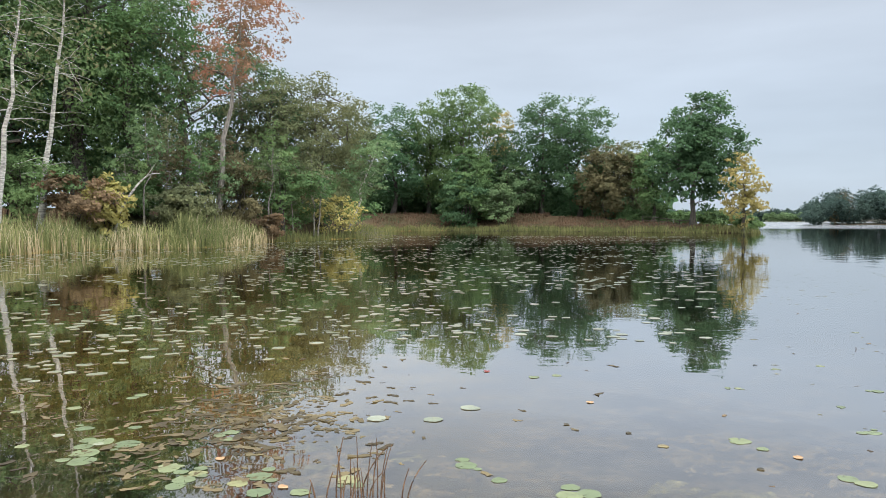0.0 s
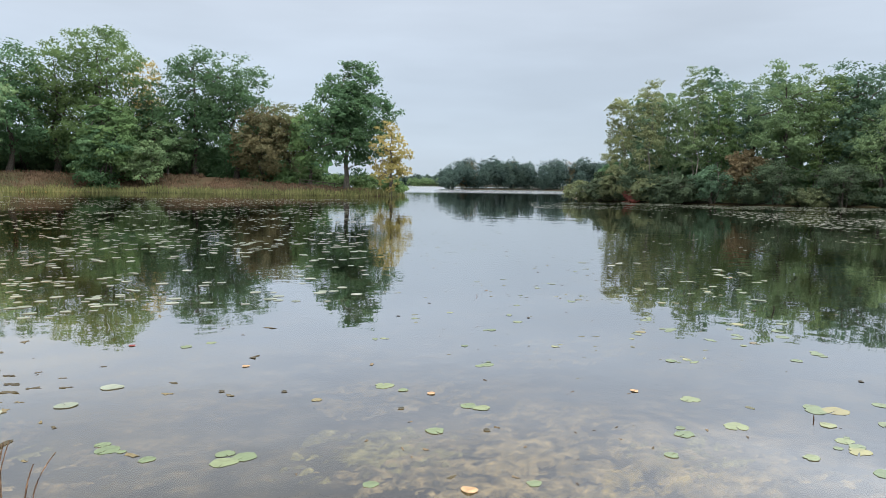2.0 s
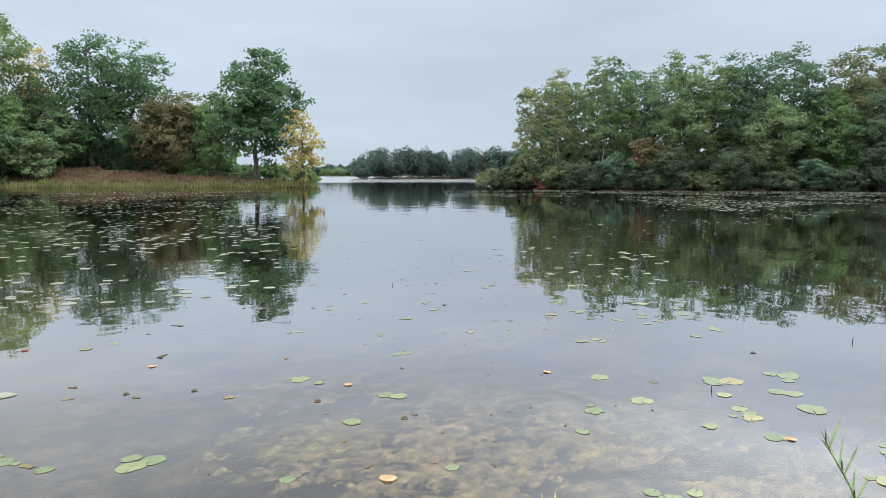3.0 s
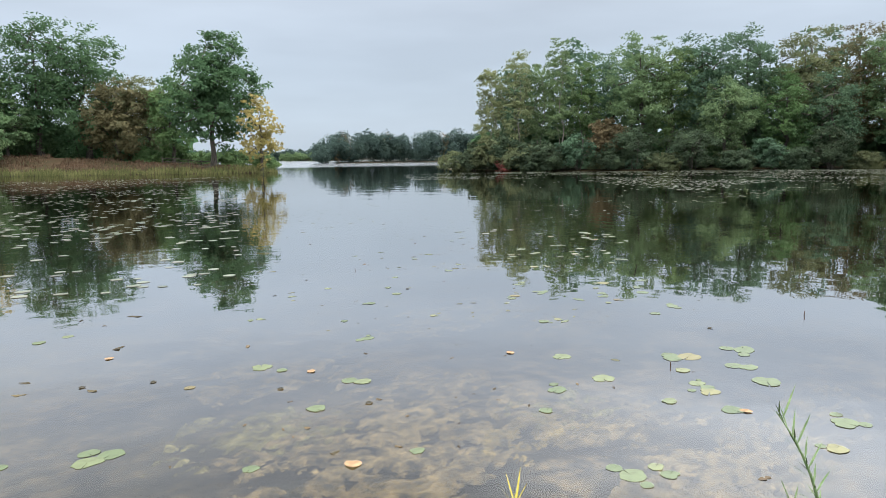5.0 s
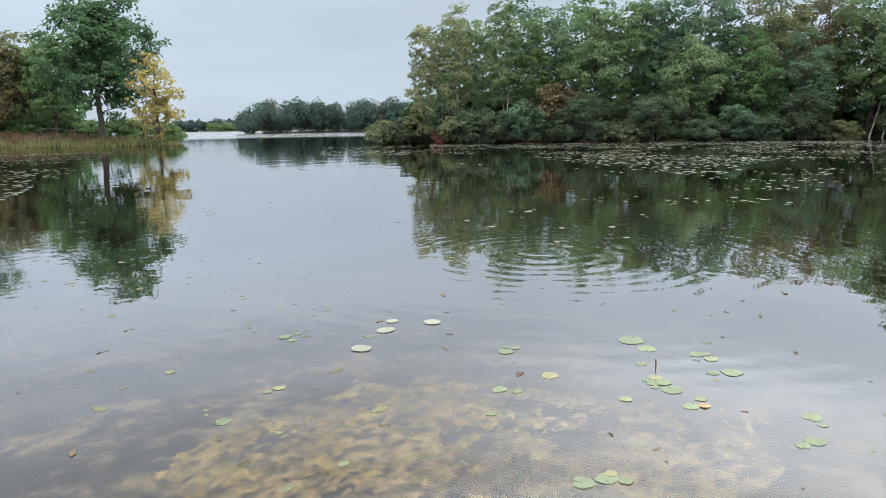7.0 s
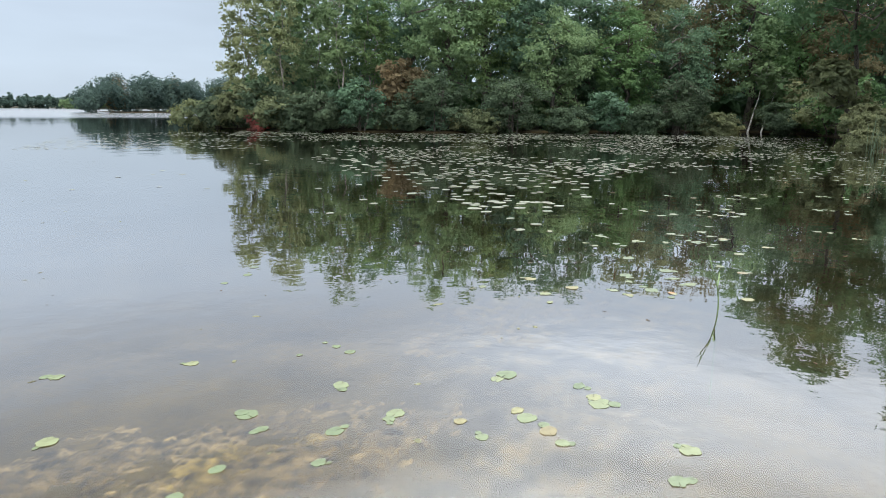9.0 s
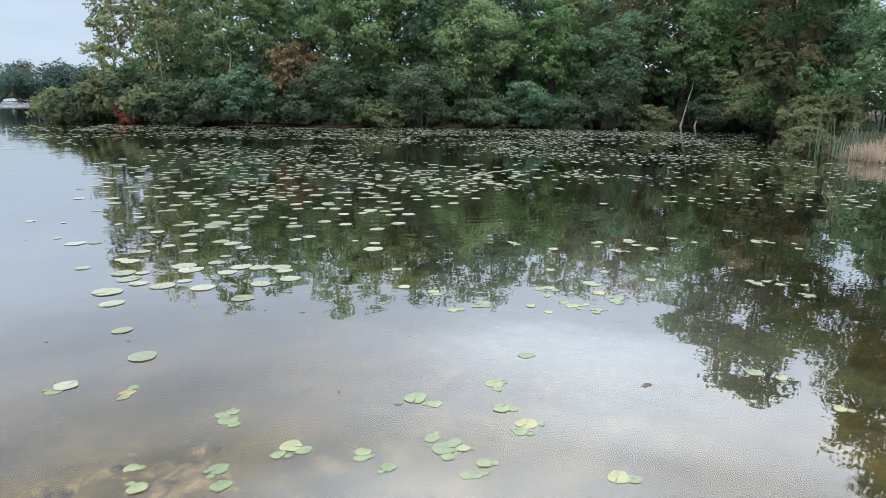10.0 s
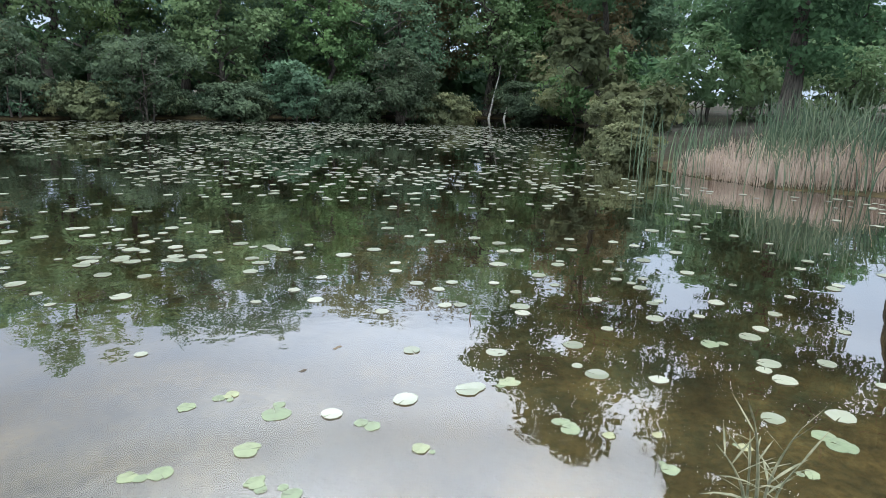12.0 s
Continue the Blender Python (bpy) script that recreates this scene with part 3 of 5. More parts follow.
def reed_bed(name, label, line, n, height, width, inward, spread, material, seed, clumpy=0.5, **kw):
    rng = np.random.default_rng(seed)
    xy = along(rng, line, n, inward, spread)
    keep = np.array([noise.noise((a * 0.8, b * 0.8, seed)) for a, b in xy]) > rng.uniform(-1, 1, len(xy)) * 0.45 - (clumpy - 0.35)
    v, f = blades(rng, xy[keep], height, width, **kw)
    return tagged(new(name, mesh_from(name, v, f, material)), label, "reeds", kind="stuff")


SHORE_LEFT = [(-26, 28.5), (-19.5, 29), (-17.7, 36), (-13, 36.5), (-12.5, 45), (-6.6, 55), (-5, 58)]
SHORE_PENINSULA = [(-9, 64), (-12, 76), (-8, 88), (2, 92), (12, 88), (22, 80), (28, 74.5), (32.5, 72), (34, 74)]
SHORE_REEDS = [(50, 12.4), (46.0, 11.6), (44.7, 10.2), (44.6, 6), (43.5, 0)]
reed_bed("green_reeds", "green and yellowing reeds standing in shallow water along the bank", SHORE_LEFT[:5], 9000, 1.55, 0.03, 0.5, 1.4, REED_GREEN, 11, 0.5)
reed_bed("dry_reeds", "straw-coloured dry reeds among green ones along the bank", SHORE_LEFT[:5], 3400, 1.4, 0.03, -0.1, 1.2, REED_TAN, 12, 0.3)
reed_bed("bank_grass", "yellow-green sedge grass fringing the bank", SHORE_LEFT[3:], 4200, 0.9, 0.04, 0.3, 1.3, GRASS, 13)
reed_bed("bank_grass", "yellow-green sedge grass fringing the peninsula shore", SHORE_PENINSULA, 10000, 0.8, 0.05, 0.2, 1.0, GRASS, 14, 0.8)
reed_bed("reddish_grass", "reddish-brown dry grass on the peninsula slope", SHORE_PENINSULA, 14000, 0.4, 0.08, 5.5, 4.6, GRASS_RED, 15, 0.8)
reed_bed("cattails", "tall blue-green cattail blades standing at the water's edge", [(46.6, 11.7), *SHORE_REEDS[2:]], 3600, 1.55, 0.021, 1.6, 1.5, REED_BLUE, 16, 0.55, lean=0.24, droop=0.35)
reed_bed("cattails", "loose blue-green cattail blades standing apart in the water", [(47.4, 12.4), (45.4, 11.6), (44.3, 10.2), (44.2, 7)], 230, 1.55, 0.02, 0.0, 0.8, REED_BLUE, 18, 0.5, lean=0.2, droop=0.4)
reed_bed("dead_cattails", "pinkish-tan dead cattail stalks along the waterline", SHORE_REEDS[1:], 14000, 0.6, 0.011, 0.35, 0.75, REED_PINK, 17, 1.0, lean=0.13)
reed_bed("dead_cattails", "bent straw-coloured dead cattail leaves among the stalks", SHORE_REEDS[1:], 500, 0.85, 0.012, 0.6, 0.9, REED_TAN, 19, 0.8, lean=0.4, droop=0.8)

# ---- trees of the near left bank ----
GREY_BARK = bark_material("light_grey_bark", (0.10, 0.09, 0.08), (0.26, 0.24, 0.21))

def at(name, label, heading, distance, height, radius, base, material, **kw):
    x, y = polar(heading, distance)
    return tree(name, label, x, y, height, radius, base, material, **kw)


def low(name, label, heading, distance, height, radius, material, seed, **kw):
    x, y = polar(heading, distance)
    return bush(name, label, x, y, height, radius, material, seed, **kw)


at("pale_trunk_tree", "tall pale-barked leaning tree with bare branches and thin leaves", -33.4, 40, 15.5, 2.6, 0.3, OLIVE, bark=BIRCH, clumps=12, leaves=26, leaf=0.17, lean=(2.2, 0), trunk=0.13, seed=21, bare=30, sway=0.005, limbs=True, airy=0.3, twig=0.14)
at("pale_trunk_tree", "straight pale grey trunk rising among dark green trees", -30.7, 42, 16.5, 2.6, 0.36, OLIVE, bark=BIRCH, clumps=12, leaves=26, leaf=0.17, lean=(2.2, 0), trunk=0.15, seed=22, bare=26, sway=0.005, limbs=True, airy=0.3, twig=0.14)
at("broadleaf_tree", "dense green broadleaf tree above the reeds", -34.5, 47, 21, 5.2, 0.1, MID_GREEN, clumps=105, leaves=150, seed=23, leaf=0.18)
at("broadleaf_tree", "tall green broadleaf tree behind pale trunks", -28.2, 49, 22, 5.2, 0.08, MID_GREEN, clumps=112, leaves=150, seed=24, leaf=0.18)
for heading, distance, height, seed in ((-32.0, 54, 20.5, 261), (-26.2, 56, 19.0, 262)):
    at("broadleaf_tree", "dark green tree filling the wood behind the reeds", heading, distance, height, 5.6, 0.06, DARK_GREEN, clumps=90, leaves=110, seed=seed, leaf=0.26)
at("broadleaf_tree", "tall mid-green tree with a full rounded crown", -24.6, 50, 17.5, 4.6, 0.1, MID_GREEN, clumps=90, leaves=150, seed=25, leaf=0.18)
at("broadleaf_tree", "green tree with sky gaps in its crown", -20.8, 54, 17.5, 4.4, 0.2, OLIVE, clumps=42, leaves=110, airy=0.3, seed=26, leaf=0.18)
at("red_topped_tree", "tall thin tree with red and orange autumn crown", -18.6, 47, 18.5, 3.1, 0.45, RED, bark=GREY_BARK, clumps=60, leaves=62, lean=(2.6, 0), trunk=0.2, seed=27, bare=16, sway=0.006, limbs=True, leaf=0.17, bough=0.24, airy=0.36, twig=0.2)
at("broadleaf_tree", "dark green tree behind the red-topped one", -16.5, 60, 14.5, 4.6, 0.05, DARK_GREEN, clumps=80, leaves=130, seed=28, leaf=0.2)
at("broadleaf_tree", "brownish olive tree with a broad uneven crown", -10.4, 60, 13.2, 4.6, 0.05, OLIVE, clumps=95, leaves=140, seed=29, leaf=0.18)
at("broadleaf_tree", "olive green tree with rounded crown by the inlet", -14.0, 58, 13.0, 3.8, 0.05, OLIVE, clumps=70, leaves=140, seed=30, leaf=0.18)
at("leaning_birch", "slender birch with yellow-green leaves leaning over the water", -8.0, 57, 8.8, 2.0, 0.3, LIME, bark=BIRCH, clumps=34, leaves=60, lean=(3.0, 0), trunk=0.11, seed=31, limbs=True, leaf=0.17, twig=0.2)
low("autumn_bush", "low bush with golden yellow autumn leaves at the waterside", -9.0, 54.5, 3.4, 1.9, YELLOW, 32, leaves=45, leaf=0.18)
low("autumn_bush", "rust and purple-brown autumn bush above the reeds", -28.6, 41.4, 3.7, 1.7, ORANGE, 33, clumps=34, leaf=0.15, leaves=120)
low("autumn_bush", "bush with yellow and orange autumn leaves above the reeds", -26.3, 41.2, 4.3, 1.2, YELLOW, 34, leaves=60)
low("shrub", "green shrub at the edge of the wood", -13.2, 51, 6.3, 2.4, MID_GREEN, 35, clumps=44, leaf=0.15, leaves=120)
low("shrub", "brownish shrub below the red-topped tree", -17.0, 48.5, 6.0, 2.1, RUST, 36, clumps=44, leaf=0.15, leaves=120)
low("shrub", "olive green shrub above the reeds", -21.0, 45, 3.4, 1.9, OLIVE, 37, clumps=44, leaf=0.15, leaves=120)
low("shrub", "dark green shrub above the reeds", -24.2, 46, 3.2, 1.8, MID_GREEN, 38, clumps=40, leaf=0.15, leaves=120)
low("shrub", "dark green shrub above the reeds", -32.5, 43, 4.0, 2.4, MID_GREEN, 39, clumps=40, leaf=0.15, leaves=120)
low("shrub", "dark olive shrub at the inlet corner", -11.2, 57, 4.5, 2.6, OLIVE, 40, clumps=40, leaf=0.15, leaves=120)
low("autumn_bush", "small orange sapling at the edge of the wood", -14.2, 46.5, 2.3, 0.8, ORANGE, 41, clumps=12, leaf=0.15, leaves=120)
for i in range(9):
    low("undergrowth", "dark undergrowth filling the wood's edge", -35 + 3.3 * i, 52 + 1.6 * i, 4.6 + (i % 3), 3.4, (MID_GREEN, OLIVE)[i % 2], 50 + i, clumps=36)
for i in range(13):
    at("sapling", "slender grey-stemmed sapling at the edge of the wood", -25.5 + 1.25 * i + 0.5 * (i * 7 % 3), 42.6 + 0.75 * i + (i * 5 % 4) * 0.6, 5.2 + (i * 3 % 5) * 0.7, 1.3 + 0.2 * (i % 3), 0.42,
       (MID_GREEN, OLIVE, RUST, LIME)[i * 3 % 4], bark=GREY_BARK, clumps=13, leaves=60, leaf=0.15, trunk=0.055, seed=700 + i, lean=(0.5 - 0.25 * (i % 4), 0), sway=0.012)


def dead_limb():
    x, y = polar(-25.6, 41)
    q = np.linspace(0, 1, 10)[:, None]
    line = q * [[2.3, 0.3, 0]] + np.sin(q * 1.75) * [[0, 0, 2.3]] + [[0, 0, 1.6]]
    low_part = np.array([[-0.2, 0, -0.1], [-0.12, 0, 0.8], [0, 0, 1.6]])
    twig = line[6] + np.linspace(0, 1, 5)[:, None] * [[0.5, 0, 0.7]]
    v, f = tubes([(low_part, [0.1, 0.09, 0.08]), (line, 0.08 * (1.05 - 0.8 * q[:, 0])), (twig, [0.03, 0.025, 0.02, 0.015, 0.008])], 6)
    ob = new("dead_limb", mesh_from("dead_limb", v, f, BIRCH, True))
    ob.location = (x, y, land_height(x, y))
    return tagged(ob, "bare pale dead limb arching out of the wood", "branch")


dead_limb()

def brush_pile():
    """Bare twigs fanning out over the water below the leaning birch."""
    rng = np.random.default_rng(640)
    x, y = polar(-6.6, 55.6)
    paths = []
    for i in range(70):
        a, long, rise = rng.uniform(-0.9, 2.2), rng.uniform(0.9, 2.6), rng.uniform(0.1, 0.75)
        foot = np.array([rng.normal(-0.6, 0.7), rng.normal(0.3, 0.5), 0.0])
        q = np.linspace(0, 1, 6)[:, None]
        way = foot + q * [[math.cos(a) * long, -abs(math.sin(a)) * long * 0.5, long * rise]] - q ** 2 * [[0, 0, long * rng.uniform(0.15, 0.55)]] + rng.normal(0, 0.04, (6, 3)) * q
        paths.append((way, rng.uniform(0.010, 0.022) * (1 - 0.75 * q[:, 0])))
    v, f = tubes(paths, 4)
    ob = new("brush_pile", mesh_from("brush_pile", v, f, GREY_BARK, True))
    ob.location = (x, y, max(land_height(x, y), 0.0))
    return tagged(ob, "tangle of bare grey-brown twigs leaning over the water", "brush")


brush_pile()

# ---- trees of the peninsula ----
at("broadleaf_tree", "dark green broadleaf tree at the back of the inlet", -4.2, 101, 16.6, 5.6, 0.05, DARK_GREEN, clumps=85, leaves=110, seed=61, leaf=0.28)
at("broadleaf_tree", "olive green tree closing the inlet", -7.6, 98, 15.6, 5.0, 0.05, OLIVE, clumps=75, leaves=110, seed=60, leaf=0.28)
at("broadleaf_tree", "green tree with a domed crown behind the inlet", -1.2, 103, 18.2, 5.0, 0.05, MID_GREEN, clumps=80, leaves=110, seed=59, leaf=0.28)
at("broadleaf_tree", "tall green oak rising above its neighbours", 1.7, 101, 20.6, 5.6, 0.08, MID_GREEN, clumps=100, leaves=110, seed=62, leaf=0.28)
at("broadleaf_tree", "mid-green tree spreading low over the bank", 2.2, 96, 12.0, 5.2, 0.02, MID_GREEN, clumps=95, leaves=90, seed=63, leaf=0.3, shape="cone")
at("small_tree", "small yellow-green tree on the bank", 6.3, 98, 7.4, 2.8, 0.05, LIME, clumps=36, leaves=75, seed=64, leaf=0.28)
at("small_tree", "tree with golden yellow top behind green ones", 4.7, 108, 17.6, 3.0, 0.1, YELLOW, clumps=40, leaves=60, seed=65, leaf=0.32)
at("broadleaf_tree", "green tree below the golden one", 5.2, 104, 13.4, 4.0, 0.05, DARK_GREEN, clumps=60, leaves=80, seed=57, leaf=0.28)
at("broadleaf_tree", "broad dark green oak on the peninsula", 8.4, 101, 17.6, 5.2, 0.05, DARK_GREEN, clumps=95, leaves=110, seed=66, leaf=0.28)
at("broadleaf_tree", "broad green oak on the peninsula", 11.4, 100, 17.8, 5.4, 0.06, DARK_GREEN, clumps=95, leaves=110, seed=67, leaf=0.28)
at("broadleaf_tree", "brown-tinged olive tree on the grassy bank", 13.4, 95, 10.6, 4.6, 0.05, RUST, clumps=70, leaves=110, seed=68, leaf=0.3)
at("broadleaf_tree", "olive tree on the grassy bank", 15.4, 97, 12.4, 3.8, 0.05, OLIVE, clumps=65, leaves=80, seed=69, leaf=0.32)
at("small_tree", "green tree standing beside the lone oak", 17.3, 92, 11.6, 2.8, 0.1, MID_GREEN, clumps=50, leaves=75, seed=56, leaf=0.3)
at("lone_oak", "lone dark green oak with a full crown on the point", 20.2, 84, 15.2, 5.0, 0.13, DARK_GREEN, clumps=150, leaves=105, lean=(0.9, 0), trunk=0.27, seed=70, limbs=True, leaf=0.28)
at("yellow_tree", "slender golden yellow autumn tree on the point", 23.9, 79, 9.2, 2.4, 0.03, YELLOW, airy=0.25, bough=0.24, clumps=46, leaves=44, seed=71, leaf=0.26)
for i in range(7):
    low("undergrowth", "dark undergrowth below the peninsula trees", -6 + 3.4 * i, 106 - 0.6 * i, 5.0 + (i % 2), 4.0, DARK_GREEN, 80 + i, clumps=36, leaf=0.28)
for i in range(5):
    low("shrub", "low green shrub on the far side of the point", 15.5 + 2.1 * i, 94, 2.6 + 0.5 * (i % 2), 2.0, MID_GREEN, 90 + i, leaf=0.28)

low("shrub", "mid-green bush spreading down to the waterline", 1.7, 94.0, 10.0, 3.9, DARK_GREEN, 95, clumps=80, shape="cone", leaf=0.28)
low("shrub", "olive bush spreading down to the waterline", 4.8, 93.4, 5.4, 2.2, LIME, 96, clumps=36, leaf=0.28)

def rail_fence():
    """A low weathered rail fence behind the lone oak."""
    root = new("rail_fence")
    a, b = Vector((*polar(16.4, 90), 0)), Vector((*polar(20.2, 87), 0))
    tagged(root, "low weathered wooden rail fence on the peninsula", "fence")
    root.location = (*a.xy, land_height(a.x, a.y))
    n = 5
    feet = [a.lerp(b, i / (n - 1)) for i in range(n)]
    feet = [Vector((p.x - a.x, p.y - a.y, land_height(p.x, p.y) - root.location.z)) for p in feet]
    for p in feet:
        v, f = tubes([(np.array([p + Vector((0, 0, z)) for z in (-0.1, 0.5, 1.0)]), [0.07, 0.065, 0.06])], 6)
        part("post", mesh_from("post", v, f, BARK, True), root)
    for p, q in zip(feet, feet[1:]):
        for z in (0.45, 0.85):
            v, f = tubes([(np.array([p + Vector((0, -0.07, z)), p.lerp(q, 0.5) + Vector((0, -0.07, z - 0.02)), q + Vector((0, -0.07, z))]), [0.05, 0.05, 0.05])], 6)
            part("rail", mesh_from("rail", v, f, BARK, True), root)


rail_fence()

# ---- trees of the grove across the bay ----
for i, (h, d, hi, leafing, n) in enumerate([(42.7, 71, 11.2, PALE, 44), (44.9, 70, 12.2, PALE, 44), (46.6, 72, 11.4, LIME, 44), (48.3, 69, 12.6, LIME, 50), (50.4, 70, 11.2, MID_GREEN, 46)]):
    at("aspen", "airy light green aspen with thin pale trunk", h, d, hi, 2.1, 0.16, leafing, bark=GREY_BARK, clumps=n, leaves=129, trunk=0.08, seed=100 + i, leaf=0.15, shape="tall", stems=2)
at("broadleaf_tree", "dark green tree among pale aspens", 52.2, 73, 12.0, 2.8, 0.1, COOL_GREEN, clumps=50, leaves=133, seed=110, leaf=0.18)
at("broadleaf_tree", "light green tree with a tall crown", 54.6, 69, 12.7, 2.9, 0.12, LIME, clumps=64, leaves=147, seed=311, leaf=0.17)
at("broadleaf_tree", "green tree with a tall narrow crown", 57.0, 71, 12.4, 2.6, 0.1, MID_GREEN, clumps=58, leaves=140, seed=109, leaf=0.17)
at("broadleaf_tree", "dark green tree in the grove", 59.2, 72, 13.2, 3.2, 0.1, COOL_GREEN, clumps=75, leaves=147, seed=112, leaf=0.18)
at("broadleaf_tree", "olive tree with layered boughs over the water", 61.0, 69.0, 8.6, 2.8, 0.05, LIME, clumps=60, leaves=147, seed=113, leaf=0.15)
at("broadleaf_tree", "tall dark green tree in the grove", 62.4, 75, 13.7, 3.4, 0.1, COOL_GREEN, clumps=75, leaves=147, seed=114, leaf=0.18)
at("broadleaf_tree", "bright green tree low over the water", 65.2, 71.5, 9.2, 2.4, 0.04, MID_GREEN, clumps=55, leaves=147, seed=115, leaf=0.15)
at("broadleaf_tree", "green tree with brownish top in the grove", 66.2, 76, 13.4, 3.4, 0.1, OLIVE, clumps=75, leaves=147, seed=116, leaf=0.18)
at("broadleaf_tree", "green tree filling the grove's front", 68.2, 73, 9.6, 2.6, 0.03, COOL_GREEN, clumps=55, leaves=140, seed=108, leaf=0.15)
at("broadleaf_tree", "brown-tinged dark tree in the grove", 69.6, 80, 13.8, 3.8, 0.06, RUST, clumps=80, leaves=140, seed=117, leaf=0.18)
at("broadleaf_tree", "yellow-green tree in the grove", 72.2, 77.5, 13.4, 3.2, 0.12, LIME, clumps=64, leaves=140, seed=118, leaf=0.17)
at("broadleaf_tree", "green tree at the corner of the bay", 74.6, 78.5, 11.0, 3.0, 0.04, MID_GREEN, clumps=60, leaves=140, seed=107, leaf=0.17)
tree("broadleaf_tree", "rust-brown autumn tree in the grove", 73.9, 17.6, 11.0, 2.8, 0.25, RUST, clumps=64, leaves=133, seed=119, leaf=0.17)
at("broadleaf_tree", "dark green tree at the end of the bay", 79.0, 84, 13.0, 4.2, 0.1, COOL_GREEN, clumps=70, leaves=119, seed=120, leaf=0.26)
at("white_birch", "thin white birch trunk leaning at the water's edge", 72.2, 75.5, 6.0, 1.3, 0.45, LIME, bark=BIRCH, clumps=16, leaves=55, lean=(0.6, -1.2), trunk=0.055, seed=121, sway=0.004, leaf=0.18)
at("white_birch", "thin white birch trunk leaning at the water's edge", 72.9, 75.5, 5.0, 1.2, 0.5, LIME, bark=BIRCH, clumps=14, leaves=55, lean=(0.8, -1.0), trunk=0.05, seed=122, sway=0.004, leaf=0.18)
for i in range(8):
    at("broadleaf_tree", "dark tree at the back of the grove", 45 + 4.6 * i, 80 + 0.5 * i, 11.4 + (i * 7 % 4) * 0.8, 3.8, 0.04, COOL_GREEN, clumps=50, leaves=72, seed=130 + i, leaf=0.34)
low("autumn_bush", "small red autumn bush at the waterside", 43.7, 67.2, 1.5, 0.8, CRIMSON, 150, clumps=12, leaf=0.13)
at("small_tree", "orange-brown autumn tree at the waterside", 52.1, 67, 4.9, 2.1, 0.1, RUST_ORANGE, clumps=36, leaves=66, seed=151, leaf=0.24)
for i in range(6):
    low("shrub", "grey-olive shrub on the point of the grove", 40.0 + 1.3 * i, 72.3 - 1.35 * i, 2.3 + 0.45 * (i * 5 % 4), 1.9, (OLIVE, SHADE)[i % 2], 155 + i)
for i, (h, d, hi, r, kind) in enumerate([(47.6, 65.3, 2.4, 1.8, 0), (49.8, 64.9, 3.4, 1.9, 1), (52.6, 64.6, 2.0, 1.5, 0), (54.3, 64.8, 3.8, 2.1, 0), (56.9, 64.4, 1.7, 1.3, 2), (58.6, 65.0, 4.2, 2.2, 0), (61.9, 65.4, 2.0, 1.6, 0), (64.0, 66.4, 3.2, 1.5, 1),
                                             (66.2, 67.6, 2.2, 1.8, 0), (68.4, 69.0, 3.9, 2.0, 0), (70.4, 70.4, 1.8, 1.4, 2), (73.9, 71.5, 2.3, 1.7, 0), (76.0, 72.5, 3.4, 1.9, 1)]):
    low("shrub", "green shrub overhanging the waterline", h, d, hi, r, (SHADE, COOL_GREEN, OLIVE)[kind], 170 + i, leaf=0.13, leaves=210, bough=0.32)

line = np.array(RIGHT_LAND[:6], float)
reach = np.r_[0, np.cumsum(np.linalg.norm(np.diff(line, axis=0), axis=1))]
for i, run in enumerate(np.arange(6.5, reach[-1], 1.45)):
    x, y = np.interp(run, reach, line[:, 0]) + 0.5 + 0.3 * (i * 5 % 3), np.interp(run, reach, line[:, 1]) + 0.3
    bush("shrub", "low dark shrub trailing into the water", x, y, 1.1 + 0.22 * (i * 7 % 4), 1.0 + 0.12 * (i * 3 % 4), (SHADE, OLIVE, COOL_GREEN)[i * 5 % 3], 600 + i, clumps=15, leaves=100, leaf=0.11)

# ---- the right bank, behind the cattails ----
tree("broadleaf_tree", "large dark tree with thick trunk behind the cattails", 57.0, 8.6, 17.5, 3.5, 0.07, DARK_GREEN, clumps=190, leaves=180, trunk=0.27, sway=0.005, lean=(0.0, -0.3), seed=190, limbs=True, leaf=0.15, airy=0.22)
tree("broadleaf_tree", "tall dark tree spreading over the bay's corner", 61.0, 15.0, 13.4, 4.1, 0.36, DARK_GREEN, clumps=120, leaves=120, trunk=0.14, sway=0.005, lean=(-2.4, 0.6), seed=189, limbs=True, leaf=0.18, airy=0.32)
tree("broadleaf_tree", "dark green tree beyond the cattails", 58.0, -1.0, 16.0, 5.6, 0.48, DARK_GREEN, clumps=150, leaves=90, trunk=0.3, seed=191, limbs=True, leaf=0.24, airy=0.1)
tree("broadleaf_tree", "tall dark tree standing back from the cattails", 62.5, 3.0, 17.5, 5.0, 0.58, DARK_GREEN, clumps=120, leaves=90, trunk=0.26, seed=188, limbs=True, leaf=0.25, airy=0.12)
tree("leaning_tree", "olive tree with a leaning trunk at the bay's corner", 60.5, 14.6, 4.2, 1.3, 0.4, OLIVE, clumps=30, leaves=75, lean=(-2.0, 1.5), trunk=0.16, seed=192, leaf=0.24)
bush("shrub", "brownish green bush at the water's edge beside cattails", 50.6, 13.4, 1.7, 0.8, OLIVE, 193, leaf=0.075, leaves=260)
bush("shrub", "olive bush low over the water beside cattails", 48.3, 13.0, 1.0, 0.7, OLIVE, 196, leaf=0.065, leaves=240)
bush("shrub", "pale yellow-green bush behind the cattails", 64.0, 11.0, 4.0, 2.2, LIME, 194)
bush("shrub", "olive shrub behind the cattails", 57.0, 13.5, 1.8, 1.3, OLIVE, 195)
